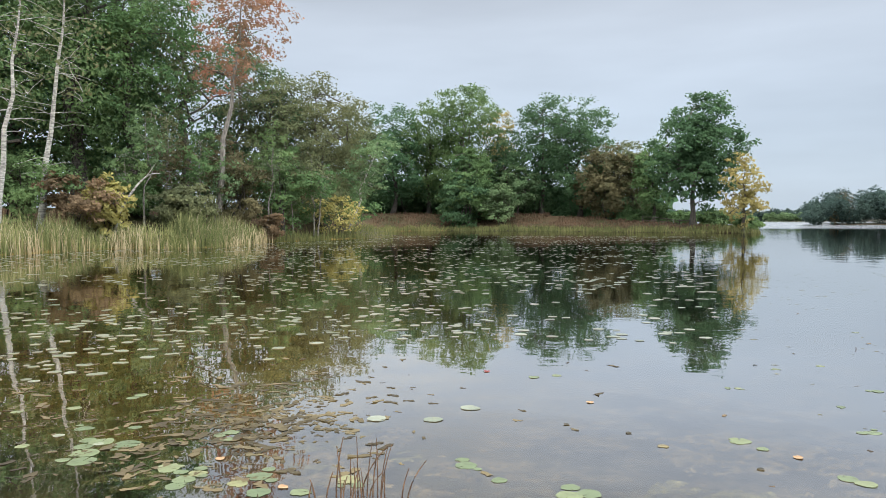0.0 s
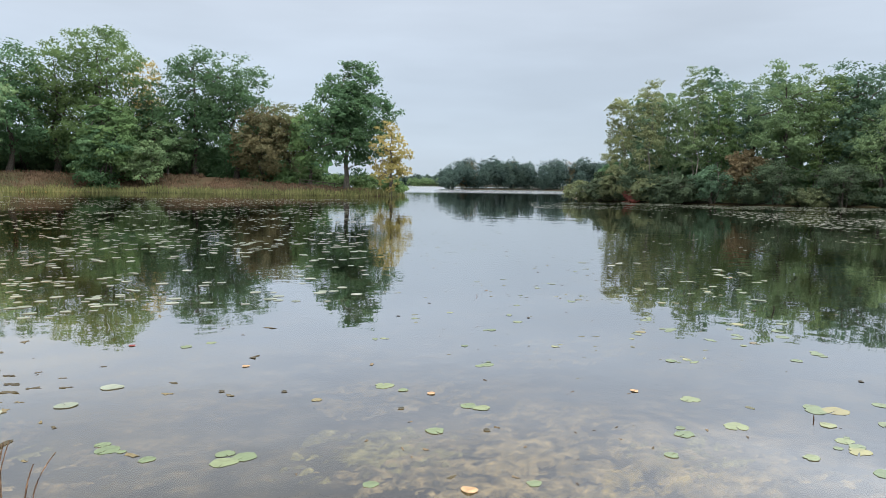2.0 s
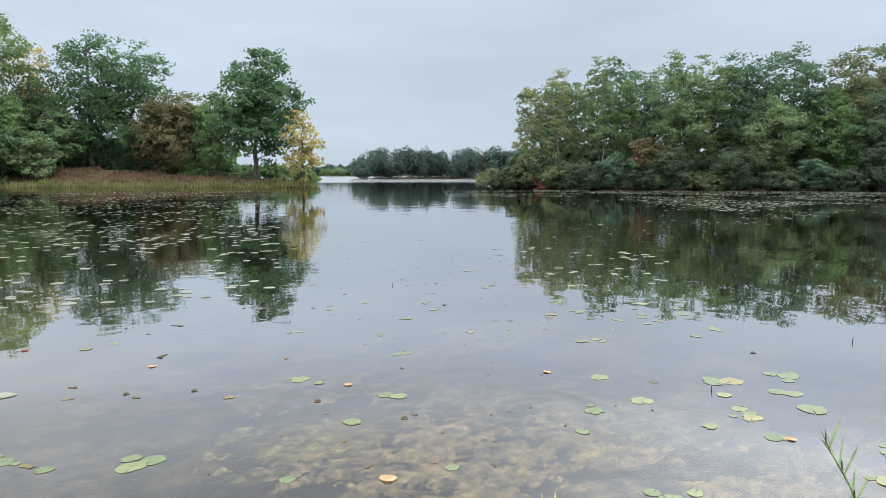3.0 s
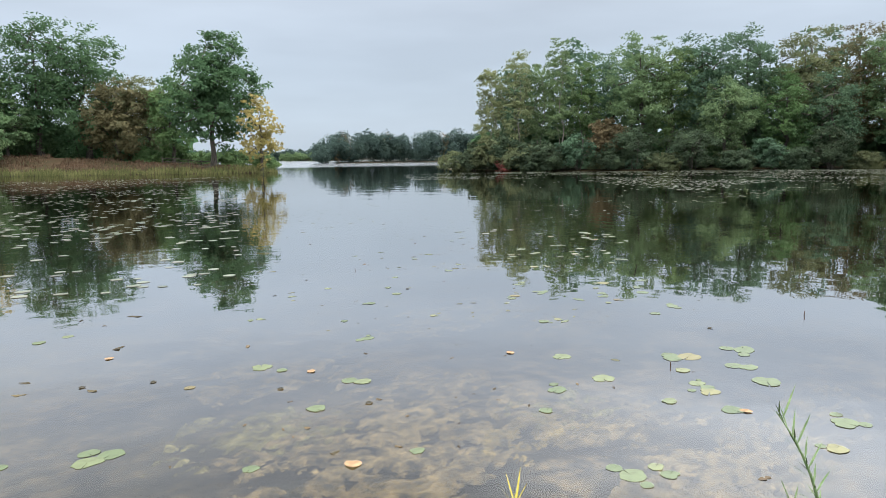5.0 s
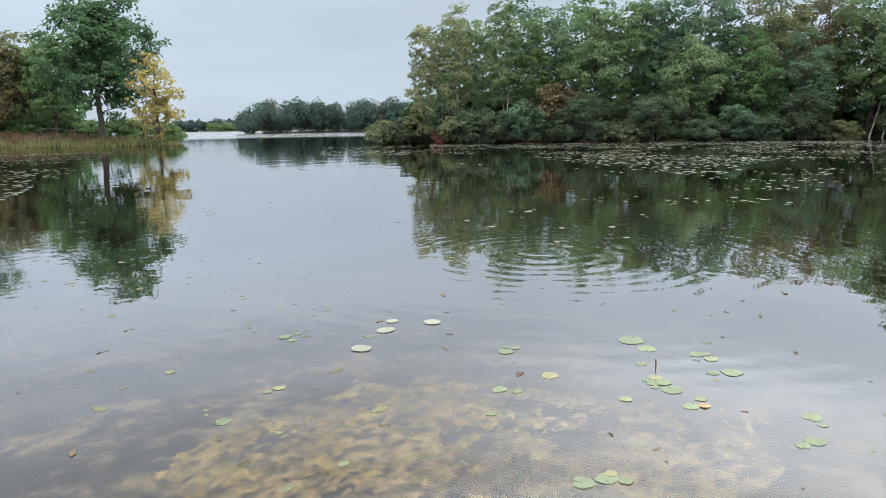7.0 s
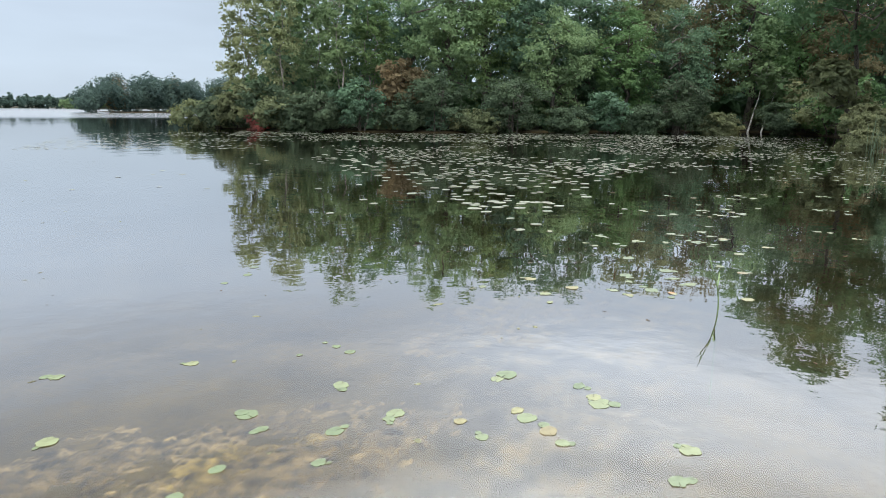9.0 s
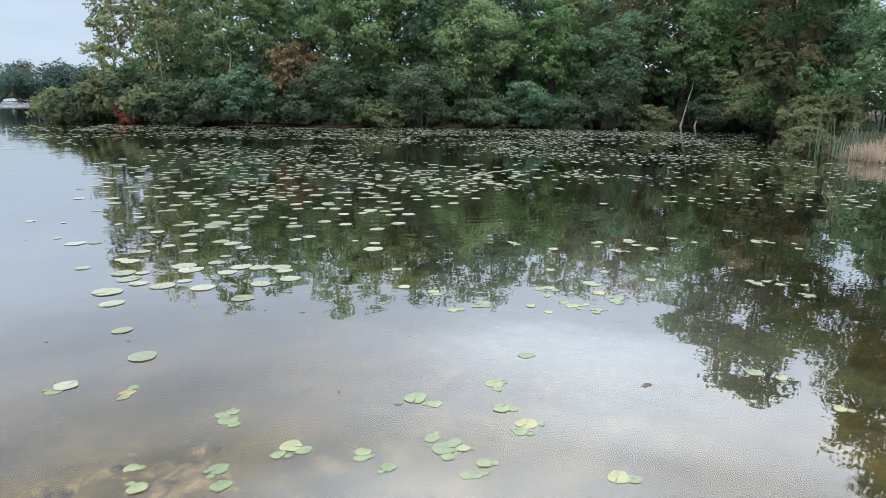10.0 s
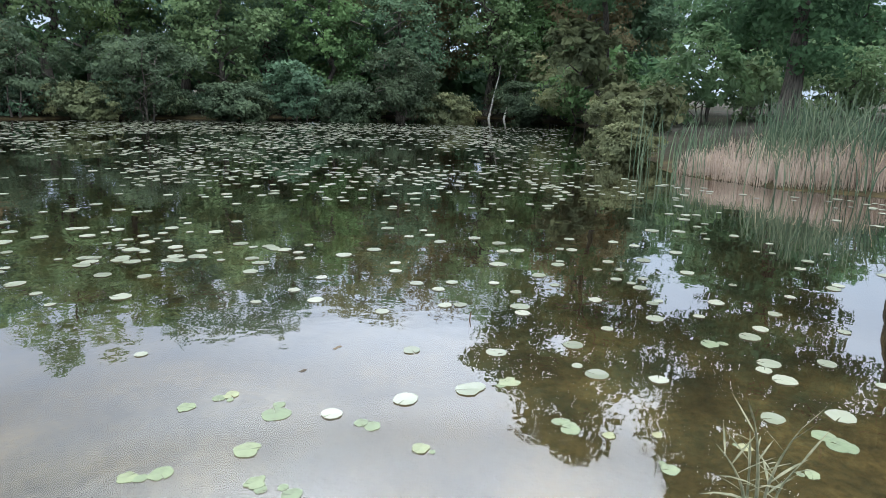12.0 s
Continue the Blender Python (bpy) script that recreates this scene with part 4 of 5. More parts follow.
for i, (x, y, h) in enumerate([(70, 5, 4.0), (72, 1, 4.6), (67.5, 8.2, 3.4), (76, -4, 5.0), (66, 1.5, 3.0)]):
    bush("shrub", "yellow-green bush beyond the cattails", x, y, h, 2.4, LIME, 230 + i)
for i, (x, y, h) in enumerate([(74, 8.5, 9.5), (70, -3, 9.0), (82, 2, 10.0)]):
    tree("broadleaf_tree", "dark green tree standing behind the large one", x, y, h, 4.2, 0.2, DARK_GREEN, clumps=80, leaves=80, trunk=0.25, seed=240 + i, leaf=0.28)
for i in range(6):
    bush("shrub", "green shrub at the end of the bay", 75 - 2.0 * i, 20.5 - 1.0 * i, 3.0 + (i % 3) * 0.6, 2.0, (OLIVE, MID_GREEN)[i % 2], 200 + i)
for i in range(7):
    tree("broadleaf_tree", "distant tree beyond the meadow", 90 + 5 * i, 24 - 9 * i, 10 + i % 3, 4.5, 0.05, (MID_GREEN, OLIVE)[i % 2], clumps=50, leaves=60, seed=210 + i, leaf=0.4)


# ---- far woods ----
def far_wood(name, label, spots, height, radius, material, seed, n=640, grain=0.36):
    rng = np.random.default_rng(seed)
    vs, fs, ns, base = [], [], [], 0
    for i, (x, y) in enumerate(spots):
        h, r = height * rng.uniform(0.9, 1.1) * min(1, 0.5 + (x - 95) / 14 if x > 90 else 1), radius * rng.uniform(0.8, 1.3)
        lobes = unit(rng.normal(0, 1, (11, 3)) + [0, 0, 0.3]) * rng.uniform(0.45, 0.72, (11, 1))
        own, dd = rng.integers(0, 11, n), unit(rng.normal(0, 1, (n, 3)))
        d = unit(lobes[own] + 0.7 * dd + [0, 0, 0.2])
        at_ = np.array([x, y, land_height(x, y) + h * 0.40]) + (lobes[own] + 0.42 * dd * rng.uniform(0.6, 1.0, (n, 1))) * [r, r, h * 0.55]
        v, f = leaf_cards(rng, at_, d, radius * grain, 0.5, 0.2)
        ns.append(np.repeat(d, 4, axis=0))
        vs.append(v)
        fs.append(f + base)
        base += len(v)
    me = mesh_from(name, np.concatenate(vs), np.concatenate(fs), material)
    soft_normals(me, np.concatenate(ns))
    return tagged(new(name, me), label, "woods", kind="stuff")


rng = np.random.default_rng(5)
spots = [(97 + 1.4 * i + rng.normal(0, 1.0), 178 - 0.83 * i + rng.normal(0, 2) + 3 * (i % 3)) for i in range(74)]
far_wood("far_woods", "dense green woods on the far headland", spots[::2] + spots[1::4], 9.4, 4.3, HAZED_GREEN, 301, 1400, 0.115)
far_wood("far_woods", "green and yellowing woods on the far headland", spots[3::4], 9.2, 3.8, HAZED_GREEN, 302, 1300, 0.12)
far_wood("far_woods", "orange autumn trees among the far woods", spots[5::9], 9.6, 3.0, ORANGE, 303, 1500, 0.13)
spots = [polar(12 + 0.45 * i, 436 + rng.uniform(0, 10)) for i in range(56)]
far_wood("far_woods", "low bluish green treeline along the horizon shore", spots, 7.0, 3.8, HAZED_GREEN, 304, 400)
far_wood("far_woods", "pale green shrubs along the horizon shore", [polar(25.6 + 0.33 * i, 431) for i in range(12)], 5.2, 2.8, LIME, 307, 400)


spots = [polar(-9 + 1.05 * i, 108 + rng.uniform(0, 5)) for i in range(26)]
far_wood("thicket", "dark thicket closing the wood behind the peninsula trees", spots, 6.5, 3.4, DARK_GREEN, 305)

spots = [polar(42.5 + 1.5 * i, 82 + 0.25 * i + rng.uniform(0, 3)) for i in range(26)]
far_wood("thicket", "dark thicket closing the grove behind its front trees", spots, 4.6, 2.6, DARK_GREEN, 306, 420)

# ---- lily pads ----
def pad_shapes(rng, xy, size, tilt=0.03, lift=0.004, ragged=0.0):
    """Round floating leaves with a notch, a little dished; ragged ones are torn, narrow and curled."""
    n = len(xy)
    k = 11
    a0 = rng.uniform(0, 2 * np.pi, n)
    ang = a0[:, None] + np.linspace(0.06, 2 * np.pi - 0.06, k)[None]
    r = (size * rng.uniform(0.6, 1.3, n))[:, None] / 2 * (1 + 0.05 * rng.normal(0, 1, (n, k)))
    if ragged:
        r *= (1 + ragged * np.cos(2 * ang + rng.uniform(0, 6.28, (n, 1)))) * rng.uniform(1 - ragged, 1 + ragged, (n, k)) * rng.choice([0.6, 1.0, 1.0, 1.7], (n, 1))
    ell = rng.uniform(0.78, 1.0, n)[:, None]
    rim = np.stack([xy[:, :1] + r * np.cos(ang), xy[:, 1:] + r * ell * np.sin(ang), lift + tilt * r * rng.uniform(0, 1, (n, k))], -1)
    mid = np.stack([xy[:, 0], xy[:, 1], np.full(n, lift * 0.8)], -1)[:, None]
    verts = np.concatenate([mid, rim], 1).reshape(-1, 3)
    o = (np.arange(n) * (k + 1))[:, None, None]
    f = o + np.array([[0, i, i + 1] for i in range(1, k)])[None]
    return verts, f.reshape(-1, 3)


def pad_field(name, label, seed, count, headings, distances, size, power=1.0, centre=0.15, keep_off=None, material=PAD):
    rng = np.random.default_rng(seed)
    h = rng.uniform(*headings, count * 3)
    d = distances[0] + (distances[1] - distances[0]) * rng.random(count * 3) ** power
    xy = np.stack([d * np.sin(np.radians(h)), d * np.cos(np.radians(h))], 1)
    patch = np.array([noise.noise((x * 0.22, y * 0.22, seed * 3.1)) + 0.6 * noise.noise((x * 0.9, y * 0.9, seed)) for x, y in xy])
    wet = heights(xy[:, 0], xy[:, 1]) < -0.12
    ok = wet & (patch > centre - 0.5 * rng.random(len(xy)))
    if keep_off is not None:
        ok &= ~keep_off(xy, rng)
    xy = xy[ok][:count]
    v, f = pad_shapes(rng, xy, size, lift=0.004 * min(1.0, size / 0.12) ** 1.5, ragged=0.0 if size > 0.06 else 0.3)
    return tagged(new(name, mesh_from(name, v, f, material)), label, "lily pads", kind="stuff")


def lane(xy, rng):
    """The open lane of water out from the viewing spot, and the channel beside it, nearly free of pads."""
    p, a, b = xy, np.array([4.0, 4.5]), np.array([33.8, 12.4])
    t = np.clip(((p - a) @ (b - a)) / ((b - a) @ (b - a)), 0, 1)
    reach = np.array([3.5 + 1.8 * noise.noise((x * 0.3, y * 0.3, 2.2)) for x, y in p])
    near = (np.linalg.norm(p - a - t[:, None] * (b - a), axis=1) < reach)
    side = (p[:, 0] - 18) * 0.85 - (p[:, 1] - 8) * 0.53
    open_water = (np.hypot(p[:, 0], p[:, 1]) > 14) & (side < 2.5 + 2 * rng.random(len(p))) & (rng.random(len(p)) < 0.96)
    clear = (np.hypot((p[:, 0] - 28) / 5.5, (p[:, 1] - 15.2) / 2.6) < 1) & (rng.random(len(p)) < 0.94)
    return near | open_water | clear


def inner_lane(xy, rng):
    """The strip right along the lane, clear of pads."""
    a, b = np.array([4.0, 4.5]), np.array([33.8, 12.4])
    t = np.clip(((xy - a) @ (b - a)) / ((b - a) @ (b - a)), 0, 1.2)
    return (np.linalg.norm(xy - a - t[:, None] * (b - a), axis=1) < 4.2) | (xy[:, 0] < 24.0 + 0.12 * (xy[:, 1] - 14)) | (xy[:, 1] > 1.72 * xy[:, 0] - 27)


pad_field("lily_pads", "floating green lily pads spread over the quiet inlet", 401, 5000, (-36, 22), (8, 62), 0.15, 0.62)
pad_field("lily_pads", "floating lily pads close to the reeds", 402, 300, (-36, 4), (5.0, 12), 0.12, 1.0)
pad_field("lily_pads", "dense floating lily pads below the grove", 403, 7500, (42, 84), (9, 66), 0.125, 0.6, centre=0.3, keep_off=lane)
pad_field("lily_pads", "floating lily pads scattered over the middle of the bay", 408, 380, (50, 72), (25, 42), 0.18, 1.0, centre=0.05, keep_off=inner_lane)
pad_field("lily_pads", "sparse floating lily pads in the open channel", 404, 560, (22, 44), (9, 40), 0.04, 1.0, material=SCRAP)
pad_field("lily_pads", "tiny floating leaf scraps specking the open water", 405, 420, (26, 60), (5, 36), 0.03, 0.9, material=SCRAP)
pad_field("lily_pads", "close-set floating lily pads off the grove's shore", 409, 3000, (43, 72), (51, 66), 0.17, 0.8, centre=0.05)
pad_field("lily_pads", "floating lily pads in a band off the grove's point", 406, 800, (35.5, 47), (45, 63), 0.15, 1.0)
pad_field("lily_pads", "floating lily pads scattered before the cattails", 407, 300, (61, 75), (38, 50), 0.13, 1.0)
pad_field("lily_pads", "scattered floating lily pads in the dark water by the cattails", 411, 170, (65, 75.5), (34.8, 46), 0.12, 0.8, centre=0.1)


# ---- lily pads that float one by one near the viewing spot and along the lane ----
def near_pad_material():
    """Pads seen close: green, some yellowing or browned, with blotches and a drier rim."""
    k = Mat("close_lily_pad_leaf")
    co = k.node("TexCoord").outputs["Object"]
    info = k.node("ObjectInfo")
    base = k.ramp(info.outputs["Random"], (0.0, (0.076, 0.104, 0.050)), (0.4, (0.108, 0.134, 0.064)), (0.75, (0.140, 0.156, 0.074)), (0.92, (0.165, 0.155, 0.066)), (1.0, (0.13, 0.10, 0.046)))
    blotch = k.ramp(k.noise(16.0, 6.0, co, 0.65), (0.34, (0.5, 0.46, 0.38)), (0.46, (0.92, 0.92, 0.9)), (0.7, (1.15, 1.15, 1.1)))
    col = k.mix(0.85, base, blotch, "MULTIPLY")
    return k.surface(k.principled(col, 0.42, k.bump(k.noise(40.0, 3.0, co), 0.25, 0.004), 0.4))


PAD_CLOSE = near_pad_material()


def lily_pad(x, y, size, seed):
    rng = np.random.default_rng(seed)
    k = 18
    cut = rng.uniform(0.03, 0.1)
    ang = rng.uniform(0, 6.28) + np.linspace(cut, 2 * np.pi - cut, k)
    r = size / 2 * (1 + 0.045 * rng.normal(0, 1, k) + 0.06 * np.sin(ang * 3 + seed) + 0.04 * np.sin(ang * 5 + 2 * seed)) * np.where(rng.random(k) < 0.06, 0.8, 1.0)
    flat = rng.uniform(0.75, 1.0)
    lift = 0.004 * size * np.sin(ang * rng.integers(2, 5) + seed)
    rim = np.stack([r * np.cos(ang), r * flat * np.sin(ang), 0.0015 + np.abs(lift)], 1)
    inner = np.stack([0.55 * rim[:, 0], 0.55 * rim[:, 1], np.full(k, 0.0015)], 1)
    skirt = rim - [0, 0, 0.0015]
    verts = np.concatenate([[(0, 0, 0.0012)], inner, rim, skirt])
    tri = np.array([(0, i, i + 1) for i in range(1, k)])
    quad = np.array([(i, i + k, i + k + 1, i + 1) for i in range(1, k)] + [(i + k, i + 2 * k, i + 2 * k + 1, i + k + 1) for i in range(1, k)])
    ob = new("lily_pad", mesh_from("lily_pad", verts, [tri, quad], PAD_CLOSE))
    ob.location = (x, y, 0.0006 * (seed % 5))
    return tagged(ob, "round green notched lily pad floating on the water", "lily pad", "lily pads near the shore")


crowd = random.Random(8)
small_pads = []
PADS_SHORE = [(-2.59, 4.83, 0.16), (-2.12, 4.49, 0.21), (-2.31, 4.31, 0.25), (-2.31, 4.53, 0.19), (-2.38, 4.18, 0.11), (-1.66, 4.05, 0.19), (-1.46, 3.96, 0.13), (-1.50, 3.86, 0.15), (-1.50, 4.73, 0.14),
              (-1.48, 4.58, 0.10), (-1.17, 3.80, 0.14), (-1.08, 3.91, 0.17), (-1.02, 3.67, 0.16), (-0.79, 3.67, 0.14), (-0.55, 3.85, 0.16), (0.14, 4.08, 0.16), (-2.95, 5.36, 0.14), (-3.34, 5.25, 0.11),
              (-2.59, 5.76, 0.14), (0.86, 6.39, 0.12), (1.09, 6.46, 0.11), (-2.80, 4.45, 0.11), (-2.23, 4.85, 0.12)]
PADS_MOUTH = [(3.01, 4.69, 0.14), (2.00, 4.52, 0.17), (0.32, 3.84, 0.11), (1.45, 4.42, 0.09), (2.08, 4.36, 0.09), (4.62, 2.25, 0.15), (5.00, 2.49, 0.21), (2.02, 2.66, 0.10)]
PADS_SILT = [(2.63, 1.79, 0.17), (2.79, 1.77, 0.10), (2.77, 1.68, 0.11), (4.04, 1.41, 0.18), (3.65, 1.30, 0.13), (4.52, 2.66, 0.24), (4.98, 2.47, 0.19), (4.60, 2.25, 0.16), (4.40, 2.02, 0.22),
             (4.20, 2.51, 0.12), (3.82, 3.28, 0.17), (3.65, 2.76, 0.18), (3.25, 2.81, 0.15), (2.93, 2.61, 0.10), (3.61, 2.23, 0.12), (4.03, 2.30, 0.13), (3.94, 2.16, 0.16), (3.76, 1.91, 0.15),
             (2.39, 3.77, 0.14), (1.91, 3.53, 0.13), (1.28, 3.02, 0.10), (0.68, 3.62, 0.17)]
PADS_BEND = [(10.24, 8.31, 0.27), (9.95, 8.18, 0.12), (10.34, 7.91, 0.16), (10.19, 7.71, 0.21), (9.76, 7.93, 0.18), (9.80, 8.00, 0.14), (9.55, 7.65, 0.15), (9.68, 7.66, 0.12), (9.39, 7.95, 0.12),
             (9.53, 8.95, 0.17), (9.39, 8.47, 0.19), (9.01, 8.54, 0.16), (8.73, 8.35, 0.10), (8.13, 9.48, 0.13), (8.67, 10.32, 0.16), (7.68, 9.28, 0.14), (7.86, 8.46, 0.09), (8.48, 7.60, 0.16),
             (8.63, 7.56, 0.10), (8.62, 7.48, 0.10), (9.85, 7.15, 0.17), (9.49, 7.07, 0.13)]
PADS_BAY = [(22.58, 12.27, 0.26), (22.36, 12.15, 0.12), (22.72, 11.87, 0.14), (22.61, 11.67, 0.21), (22.99, 12.03, 0.21), (22.20, 11.88, 0.21), (22.26, 11.98, 0.12), (22.19, 11.68, 0.12), (22.07, 11.66, 0.10),
            (21.83, 12.45, 0.19), (21.88, 12.90, 0.18), (21.98, 12.13, 0.13), (21.92, 11.96, 0.11), (21.51, 12.54, 0.15), (21.30, 12.38, 0.10), (21.37, 13.08, 0.11), (22.41, 11.14, 0.18), (23.31, 12.54, 0.20),
            (23.52, 11.67, 0.16), (24.28, 11.68, 0.20), (23.38, 11.42, 0.16)]
PADS_END = [(33.33, 13.61, 0.13), (33.40, 13.51, 0.17), (33.48, 13.14, 0.15), (33.67, 13.31, 0.20), (33.95, 12.65, 0.14), (34.05, 12.92, 0.15), (33.99, 13.38, 0.29), (34.75, 12.47, 0.19), (34.36, 12.09, 0.19),
            (34.36, 11.92, 0.11), (34.45, 11.72, 0.09), (34.17, 11.66, 0.14), (35.77, 11.47, 0.28), (34.34, 11.12, 0.13), (34.65, 10.96, 0.25), (34.48, 11.36, 0.11), (33.46, 12.97, 0.15), (33.89, 13.80, 0.16),
            (34.08, 13.69, 0.14)]
PADS_OPENING = [(2.53, 5.97, 0.10), (2.61, 5.95, 0.10), (3.17, 5.35, 0.11), (3.92, 4.97, 0.11), (4.52, 4.11, 0.17), (4.68, 4.09, 0.11), (4.66, 3.99, 0.10), (5.92, 3.70, 0.20), (5.53, 3.63, 0.17),
                (3.77, 5.83, 0.15), (3.32, 6.72, 0.11), (3.84, 6.85, 0.13), (4.25, 6.06, 0.15), (4.39, 6.43, 0.12), (5.74, 5.60, 0.15), (5.61, 5.54, 0.14), (5.51, 5.05, 0.20), (5.42, 5.00, 0.14),
                (5.13, 5.10, 0.18), (5.02, 5.02, 0.14), (4.82, 4.90, 0.10), (5.49, 4.52, 0.13), (6.41, 4.93, 0.25), (6.10, 4.79, 0.13), (6.47, 4.51, 0.16), (6.28, 4.30, 0.23), (5.92, 4.57, 0.16),
                (5.82, 4.45, 0.17), (5.77, 4.25, 0.13), (5.59, 4.22, 0.10), (4.84, 6.93, 0.15), (5.64, 6.85, 0.18), (6.87, 4.73, 0.17)]
PADS_SHALLOWS = [(6.68, 6.30, 0.18), (6.85, 6.27, 0.11), (6.83, 6.19, 0.11), (8.07, 5.87, 0.19), (7.69, 5.79, 0.16), (6.07, 7.16, 0.11), (5.32, 7.54, 0.10), (5.92, 7.99, 0.14), (6.38, 8.21, 0.15),
                 (7.23, 7.29, 0.17), (7.16, 7.17, 0.13), (6.96, 7.07, 0.10), (7.61, 6.67, 0.13), (8.50, 7.03, 0.25), (8.20, 6.91, 0.12), (8.59, 6.64, 0.16), (8.40, 6.42, 0.23), (8.02, 6.72, 0.16),
                 (7.93, 6.60, 0.17), (7.92, 6.41, 0.12), (7.74, 6.37, 0.10), (7.67, 7.19, 0.18), (7.56, 7.15, 0.14), (7.85, 7.71, 0.14), (7.74, 7.64, 0.14), (5.44, 8.87, 0.09), (5.95, 8.96, 0.12)]
PADS_MIDDLE = [(26.79, 13.74, 0.16), (26.73, 13.67, 0.14), (26.74, 13.24, 0.19), (26.66, 13.22, 0.12), (26.88, 12.91, 0.13), (27.12, 12.74, 0.15), (27.07, 12.65, 0.18), (27.16, 12.57, 0.10), (27.09, 12.44, 0.12),
               (27.02, 12.43, 0.11), (26.82, 12.73, 0.12), (27.45, 13.01, 0.17), (27.36, 13.06, 0.14), (27.40, 12.93, 0.12), (27.21, 12.92, 0.12), (27.55, 12.61, 0.18), (27.49, 12.43, 0.20), (27.39, 12.42, 0.17),
               (27.79, 12.79, 0.19), (27.76, 12.73, 0.15), (26.29, 13.88, 0.10), (26.45, 13.34, 0.16), (28.71, 11.64, 0.13), (28.77, 11.52, 0.13), (28.65, 11.57, 0.18), (28.74, 11.40, 0.14), (28.84, 11.22, 0.10),
               (28.49, 11.14, 0.14), (28.03, 13.26, 0.17), (28.25, 12.82, 0.16), (28.23, 12.38, 0.16)]
PADS_OUTER = [(28.94, 14.12, 0.15), (28.89, 14.05, 0.14), (29.54, 13.34, 0.15), (29.48, 13.37, 0.18), (29.31, 13.28, 0.11), (29.64, 12.96, 0.16), (29.58, 12.76, 0.20), (29.49, 12.76, 0.16), (29.86, 13.12, 0.18),
              (29.81, 13.10, 0.16), (29.24, 13.10, 0.14), (29.22, 13.01, 0.13), (29.26, 12.92, 0.10), (28.90, 13.62, 0.18), (30.73, 11.92, 0.15), (30.76, 11.81, 0.12), (30.65, 11.88, 0.17), (30.71, 11.72, 0.13),
              (30.82, 11.52, 0.10), (30.52, 11.43, 0.14), (30.29, 12.72, 0.16), (30.20, 12.46, 0.14), (31.13, 11.15, 0.13), (31.18, 12.29, 0.21)]
PADS_CHANNEL = [(19.07, 12.49, 0.16), (18.66, 12.11, 0.16), (18.99, 12.01, 0.17), (18.92, 11.99, 0.11), (19.78, 11.84, 0.20), (19.69, 11.85, 0.13), (19.36, 11.46, 0.18), (19.40, 11.54, 0.13), (19.30, 11.30, 0.16),
                (19.23, 11.19, 0.11), (19.75, 11.24, 0.21), (19.80, 11.30, 0.15), (19.89, 11.43, 0.14), (19.53, 10.70, 0.17), (19.23, 10.65, 0.15), (18.41, 11.95, 0.12), (19.05, 11.52, 0.11), (19.12, 11.70, 0.11),
                (18.51, 12.63, 0.12), (17.76, 13.07, 0.16), (18.42, 12.41, 0.09), (18.74, 13.43, 0.14), (18.14, 13.84, 0.14)]
PADS_STRAIT = [(24.31, 13.29, 0.16), (24.38, 13.34, 0.13), (24.30, 12.85, 0.17), (24.21, 12.84, 0.12), (25.03, 12.68, 0.21), (25.03, 12.56, 0.13), (24.72, 12.37, 0.13), (24.67, 12.27, 0.18), (24.72, 12.20, 0.10),
               (25.18, 12.25, 0.16), (25.10, 12.07, 0.18), (25.01, 12.06, 0.13), (24.40, 12.38, 0.11), (24.44, 12.55, 0.12), (24.66, 12.06, 0.12), (24.56, 12.04, 0.11), (24.88, 11.54, 0.17), (23.99, 12.96, 0.14),
               (23.91, 12.85, 0.14), (23.71, 13.11, 0.14), (23.79, 13.27, 0.11), (25.43, 12.43, 0.16), (25.91, 12.48, 0.14), (26.44, 11.25, 0.17), (26.44, 11.11, 0.13), (24.01, 14.30, 0.14), (24.22, 13.97, 0.15),
               (26.17, 10.80, 0.13)]
for group_seed, spots in enumerate((PADS_SHORE, PADS_MOUTH, PADS_SILT, PADS_BEND, PADS_BAY, PADS_END, PADS_OPENING, PADS_SHALLOWS, PADS_MIDDLE, PADS_OUTER, PADS_CHANNEL, PADS_STRAIT)):
    for i, (x, y, size) in enumerate(spots):
        lily_pad(x, y, min(size, 0.22) * (0.85 if group_seed < 3 else 0.62), 1000 + 50 * group_seed + i)
        # smaller pads crowd against the larger ones
        if group_seed > 3:
            size = min(size, 0.22) * 0.62
        for j in range(crowd.choice([0, 1, 1, 2]) if size > 0.12 or group_seed > 3 else 0):
            a, s = crowd.uniform(0, 6.28), size * crowd.uniform(0.35, 0.75)
            small_pads.append((x + math.cos(a) * (size * 0.4 + s * 0.42), y + math.sin(a) * (size * 0.4 + s * 0.42), s))

# loose pads further along the lane
for i in range(16):
    x, side = 11.3 + 0.62 * i + crowd.uniform(-0.3, 0.3), crowd.uniform(1.2, 3.6)
    y = 8.6 + 0.36 * (x - 11.3) + side
    for j in range(crowd.choice([1, 2, 3, 4])):
        a, d = crowd.uniform(0, 6.28), 0.0 if j == 0 else crowd.uniform(0.14, 0.32)
        small_pads.append((x + d * math.cos(a), y + d * math.sin(a), crowd.uniform(0.06, 0.12)))
small_pads = np.array(small_pads)
v, f = pad_shapes(np.random.default_rng(55), small_pads[:, :2], small_pads[:, 2], 0.02, 0.002)
tagged(new("lily_pads", mesh_from("lily_pads", v, f, PAD_CLOSE)), "small green lily pads crowding beside larger ones", "lily pads", kind="stuff")


